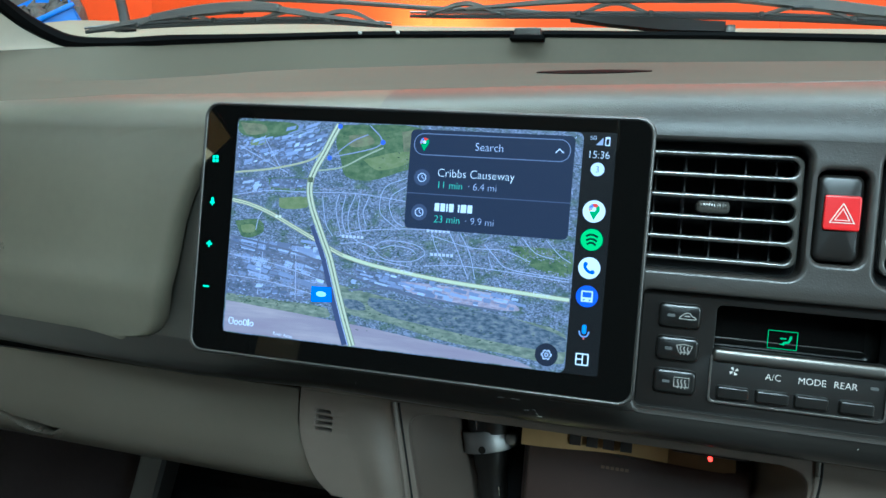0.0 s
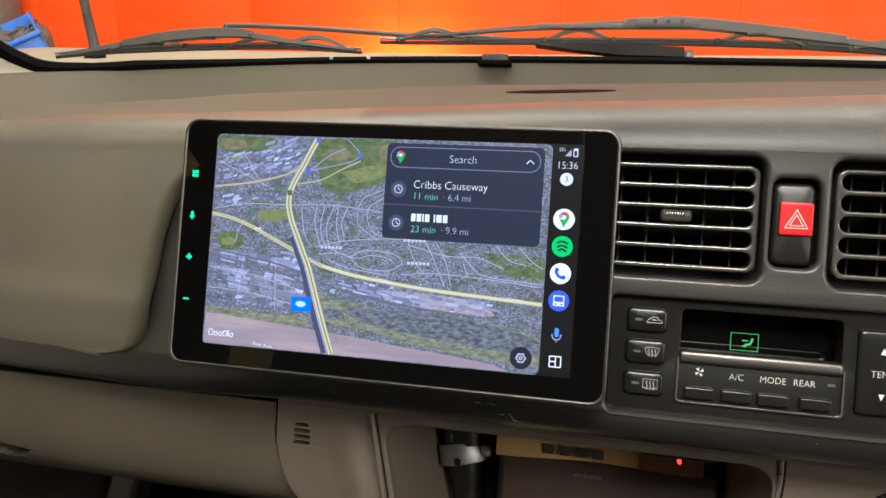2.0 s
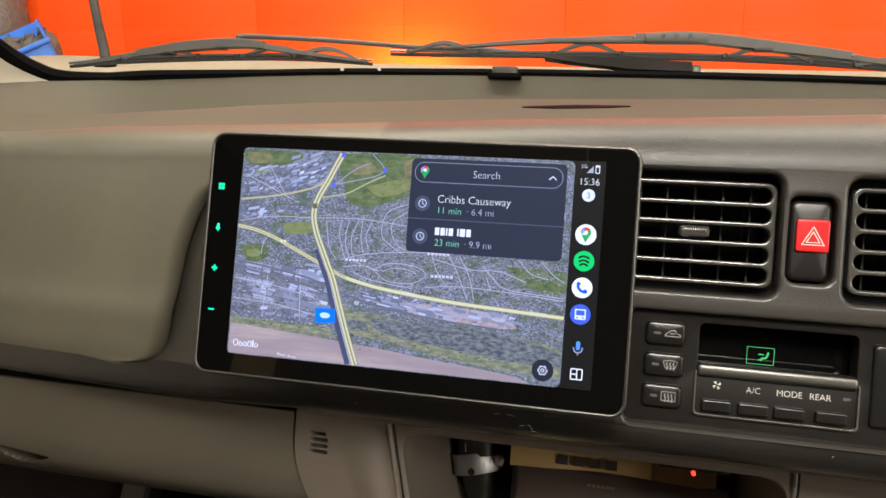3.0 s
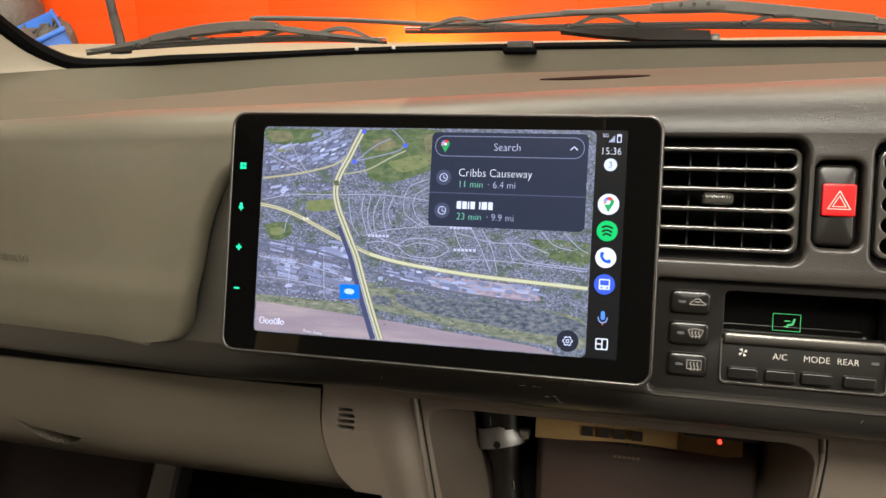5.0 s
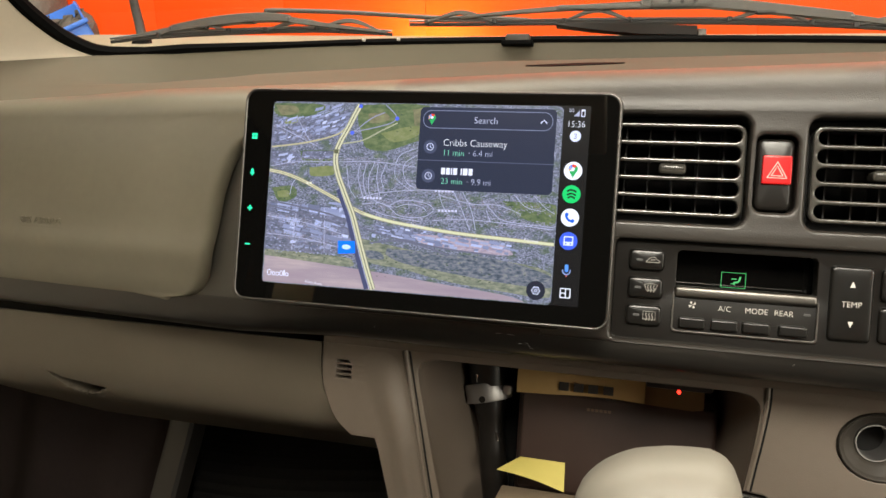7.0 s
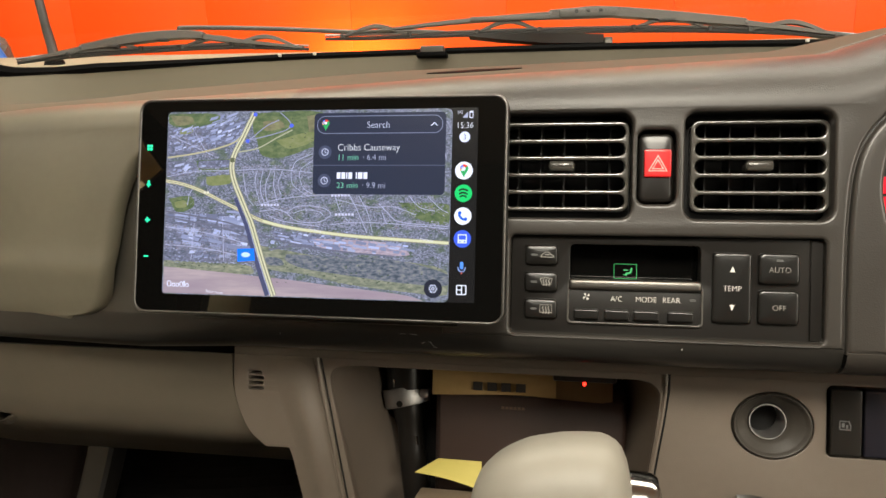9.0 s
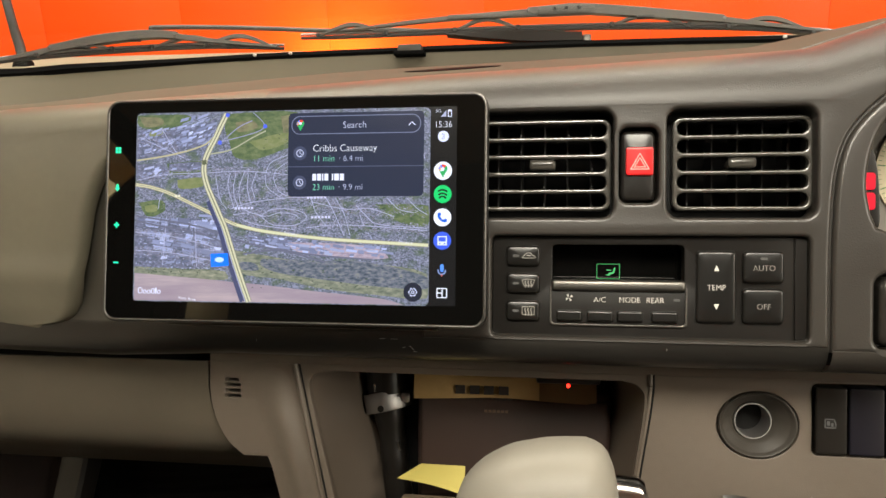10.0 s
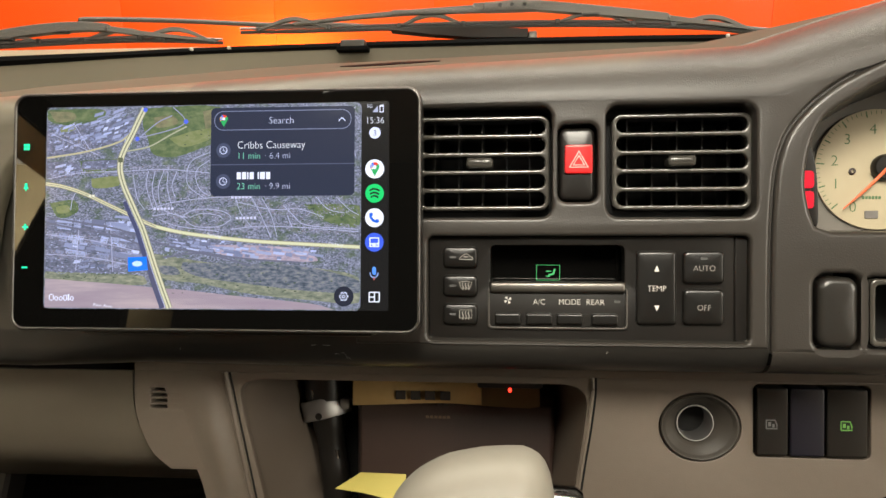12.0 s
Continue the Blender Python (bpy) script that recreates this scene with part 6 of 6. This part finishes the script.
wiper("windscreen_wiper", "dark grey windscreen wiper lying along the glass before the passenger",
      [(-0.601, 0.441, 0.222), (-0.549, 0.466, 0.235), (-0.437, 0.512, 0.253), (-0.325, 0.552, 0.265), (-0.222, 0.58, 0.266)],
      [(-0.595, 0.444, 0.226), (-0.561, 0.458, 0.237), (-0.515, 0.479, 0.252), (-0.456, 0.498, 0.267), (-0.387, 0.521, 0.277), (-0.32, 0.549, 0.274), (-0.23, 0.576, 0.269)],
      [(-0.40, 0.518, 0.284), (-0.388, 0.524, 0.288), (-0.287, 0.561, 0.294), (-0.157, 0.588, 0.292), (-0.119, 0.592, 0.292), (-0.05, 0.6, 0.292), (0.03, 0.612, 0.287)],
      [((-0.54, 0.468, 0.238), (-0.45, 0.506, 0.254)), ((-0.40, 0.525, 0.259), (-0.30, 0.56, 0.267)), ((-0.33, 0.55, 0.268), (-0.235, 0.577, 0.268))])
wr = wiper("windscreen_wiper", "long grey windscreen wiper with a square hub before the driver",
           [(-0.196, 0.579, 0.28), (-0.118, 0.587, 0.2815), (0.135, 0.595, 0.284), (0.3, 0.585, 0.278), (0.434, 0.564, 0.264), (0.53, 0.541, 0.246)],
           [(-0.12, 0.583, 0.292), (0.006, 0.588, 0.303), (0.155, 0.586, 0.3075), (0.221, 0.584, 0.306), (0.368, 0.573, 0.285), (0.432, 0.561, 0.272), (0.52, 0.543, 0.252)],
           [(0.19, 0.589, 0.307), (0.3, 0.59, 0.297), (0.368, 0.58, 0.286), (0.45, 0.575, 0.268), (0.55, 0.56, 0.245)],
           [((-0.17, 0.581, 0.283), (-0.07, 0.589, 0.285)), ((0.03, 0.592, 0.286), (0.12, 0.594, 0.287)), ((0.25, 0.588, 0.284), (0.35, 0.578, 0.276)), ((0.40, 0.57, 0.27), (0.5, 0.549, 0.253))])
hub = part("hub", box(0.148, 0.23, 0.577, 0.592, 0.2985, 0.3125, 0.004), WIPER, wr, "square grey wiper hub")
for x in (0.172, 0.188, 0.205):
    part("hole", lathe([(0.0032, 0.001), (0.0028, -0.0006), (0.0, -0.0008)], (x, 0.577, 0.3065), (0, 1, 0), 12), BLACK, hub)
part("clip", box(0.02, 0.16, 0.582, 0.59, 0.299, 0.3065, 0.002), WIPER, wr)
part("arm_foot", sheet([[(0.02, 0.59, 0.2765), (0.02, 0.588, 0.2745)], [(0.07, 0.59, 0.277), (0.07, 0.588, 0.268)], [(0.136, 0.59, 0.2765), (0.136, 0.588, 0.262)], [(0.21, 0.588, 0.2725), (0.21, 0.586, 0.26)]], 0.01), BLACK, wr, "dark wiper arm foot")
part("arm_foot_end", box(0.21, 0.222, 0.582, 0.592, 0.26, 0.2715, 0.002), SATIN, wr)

# ---- small fittings on the dash top and pale specks on the seal ----
sens = thing("sensor_block", (-0.031, 0.573, 0.249), "small dark sensor block at the foot of the windscreen", "sensor")
part("body", box(-0.048, -0.0135, 0.562, 0.578, 0.2475, 0.2615, 0.0025, 3), FACEGREY, sens)
part("foot", box(-0.053, -0.009, 0.56, 0.58, 0.2455, 0.252, 0.001), RUBBER, sens)
# pale specks along the seal, built as small blocks
for x in (-0.255, -0.204, 0.4615):
    y = at(Y_BASE, x)
    c = thing("seal_clip", (x, y, z_base(y)), "tiny pale speck on the black windscreen seal", "clip", "seal clips")
    part("clip", box(x - 0.0022, x + 0.0022, y - 0.0055, y - 0.001, z_base(y) + 0.0035, z_base(y) + 0.0075, 0.001), PRINT, c)
slot_rows = []
for k in range(25):
    x = 0.046 + 0.085 * k / 24
    half = 0.009 * math.sin(math.pi * (0.02 + 0.96 * k / 24)) ** 0.6
    row = []
    for j in range(5):
        y = 0.176 + half * (j - 2) / 2
        yc, yb = at(Y_FACE, x) + 0.075, at(Y_BASE, x)
        row.append((x, y, top_point(x, (y - yc) / (yb - yc))[2] + 0.0006))
    slot_rows.append(row)
slit = thing("dash_slit", (0.09, 0.17, 0.13), "narrow black lens-shaped slit in the dash top", "sensor slit")
part("lens", sheet(slot_rows, 0.0005), RUBBER, slit)
part("word", join(lettering("SRS AIRBAG", -0.358, -0.03, 0.0058, 0.0, "CENTER", 1.12, 0.0006), flat(rr(-0.383, -0.331, -0.0357, -0.0349, 0.0003), -0.0004)), LID, airbag, "embossed words SRS AIRBAG")
emb = airbag.children[-1]
for v in emb.data.vertices:
    gx = v.co.x + BASE[airbag].x
    v.co.y += at(Y_FACE, gx) - 0.0047
SCR = mat("pale_scratch", (0.4, 0.39, 0.36), 0.6)
scr = thing("scratch_marks", (0.08, 0.033, -0.09), "fine pale scratches on the dash face below the screen", "scratches")
for x, z, dx, dz in ((0.076, -0.0925, 0.003, 0.0004), (0.081, -0.0915, 0.002, -0.0002), (0.084, -0.095, 0.003, 0.0), (0.083, -0.0925, 0.0015, -0.0016), (0.06, -0.0868, 0.004, 0.0003), (0.068, -0.0866, 0.005, -0.0002), (0.252, -0.0897, 0.001, 0.0012), (-0.03, -0.091, 0.0003, 0.0016)):
    part("scratch", ribbon([(x, z), (x + dx * 0.5, z + dz * 0.6 + 0.0001), (x + dx, z + dz)], 0.00022, 0.0328), SCR, scr)

# ---- outside the windscreen ----
stalk = thing("parking_mirror_stalk", (-0.742, 0.69, 0.3), "dark grey mirror stalk on the van's front corner", "mirror stalk")
part("rod", tube(smooth_line([(-0.738, 0.69, 0.29), (-0.745, 0.69, 0.315), (-0.752, 0.685, 0.345), (-0.762, 0.68, 0.388), (-0.835, 0.67, 0.65)], 6), [0.009 - 0.00008 * k for k in range(25)], 12), BLADE, stalk)
part("foot", lathe([(0.018, 0), (0.016, 0.012), (0.008, 0.02)], (-0.738, 0.69, 0.278), (0, 0, 1), 20), RUBBER, stalk)
part("mirror", lathe([(0.0, 0.0), (0.05, 0.002), (0.055, 0.012), (0.03, 0.03), (0.0, 0.034)], (-0.85, 0.67, 0.69), (0, 1, 0), 28), RUBBER, stalk)

shelf_unit = thing("workshop_shelf", (-1.7, 1.5, 0.4), "grey steel workshop shelf beside the orange wall", "shelf")
shelf_unit.matrix_world = I4.copy()
BASE[shelf_unit] = Vector()
for z in (0.5, 1.28, 1.9):
    part("board", box(-2.7, -1.74, 1.38, 1.72, z, z + 0.03, 0.004), STEEL, shelf_unit)
for x in (-2.7, -1.77):
    for y in (1.385, 1.69):
        part("post", box(x, x + 0.03, y, y + 0.03, 0, 2.1), STEEL, shelf_unit)
WOOD = mat("worn_bench_wood", (0.42, 0.24, 0.12), 0.6, grain=80, bump=0.2, var=0.25)
bench = thing("workbench", (-1.4, 1.2, 0), "wooden workbench top on steel legs beside the van", "workbench")
bench.matrix_world = I4.copy()
BASE[bench] = Vector()
part("top", box(-1.75, -1.06, 1.02, 1.36, 1.285, 1.318, 0.004), WOOD, bench)
for x in (-1.72, -1.1):
    for y in (1.05, 1.3):
        part("leg", box(x, x + 0.03, y, y + 0.03, 0, 1.285), STEEL, bench)


def bin_(x0, x1, y0, y1, z0, z1, m, label, place):
    b = thing("storage_bin", (0, 0, 0), label, "storage bin", "storage bins")
    b.matrix_world = place
    BASE[b] = Vector()
    t = 0.004
    part("bottom", box(x0, x1, y0, y1, z0, z0 + t), m, b)
    part("back", box(x0, x1, y1 - t, y1, z0, z1), m, b)
    part("front", box(x0, x1, y0, y0 + t, z0, z0 + (z1 - z0) * 0.55, 0.002), m, b)
    for x in (x0, x1 - t):
        bm = bmesh.new()
        prof = [(y0, z0), (y1, z0), (y1, z1), (y0 + (y1 - y0) * 0.45, z1), (y0, z0 + (z1 - z0) * 0.55)]
        a = [bm.verts.new((x, y, z)) for y, z in prof]
        c = [bm.verts.new((x + t, y, z)) for y, z in prof]
        bm.faces.new(a), bm.faces.new(c[::-1])
        for k in range(5):
            bm.faces.new((a[k], a[(k + 1) % 5], c[(k + 1) % 5], c[k]))
        part("side", done(bm), m, b)
    part("rim", box(x0 - 0.006, x1 + 0.006, y0 - 0.006, y0 + 0.004, z0 + (z1 - z0) * 0.5, z0 + (z1 - z0) * 0.6, 0.003), m, b)
    return b


SCOOP = Matrix.Translation((-1.09, 1.065, 1.3185)) @ pose(0, 0, 0, 0, 0, 38) @ pose(0, 0, 0, 0, -24, 0)
bin_(-0.125, 0.0, 0.0, 0.19, 0.0, 0.11, BLUEBIN, "blue plastic scoop-fronted storage bin on the workbench", SCOOP)
bin_(-0.27, -0.145, 0.0, 0.19, 0.0, 0.11, BLUEBIN, "blue plastic scoop-fronted storage bin on the workbench", SCOOP)
rnd2 = random.Random(3)
DULL = mat("dull_grey_parts", (0.1, 0.085, 0.07), 0.6, grain=60, bump=0.4, var=0.4)
for k in range(14):
    x, y = -0.11 + 0.032 * (k % 4), 0.03 + 0.035 * (k // 4)
    c = thing("spare_part", (0, 0, 0), "grey workshop spare part in the storage bin", "spare part", "spare parts")
    c.matrix_world = SCOOP
    BASE[c] = Vector()
    part("body", tube([(x + rnd2.uniform(-0.012, 0.012) * f, y + 0.01 * f, 0.006 + (0.045 + 0.4 * y) * f) for f in (0, 0.5, 0.75, 0.92, 1)], [0.02, 0.026, 0.023, 0.014, 0.002], 9), DULL, c)
for x, y, w, h, m in ((-1.42, 1.22, 0.2, 0.2, DULL), (-1.66, 1.15, 0.2, 0.24, DULL)):
    c = thing("sack", (0, 0, 0), "grey-brown sack of parts on the workbench", "sack", "sacks on the workbench")
    c.matrix_world = I4.copy()
    BASE[c] = Vector()
    part("body", lathe([(0.0, 0.0), (w * 0.45, 0.0), (w * 0.5, h * 0.2), (w * 0.46, h * 0.6), (w * 0.25, h * 0.85), (w * 0.3, h), (0.0, h * 0.98)], (x, y, 1.3185), (0, 0, 1), 18), m, c)
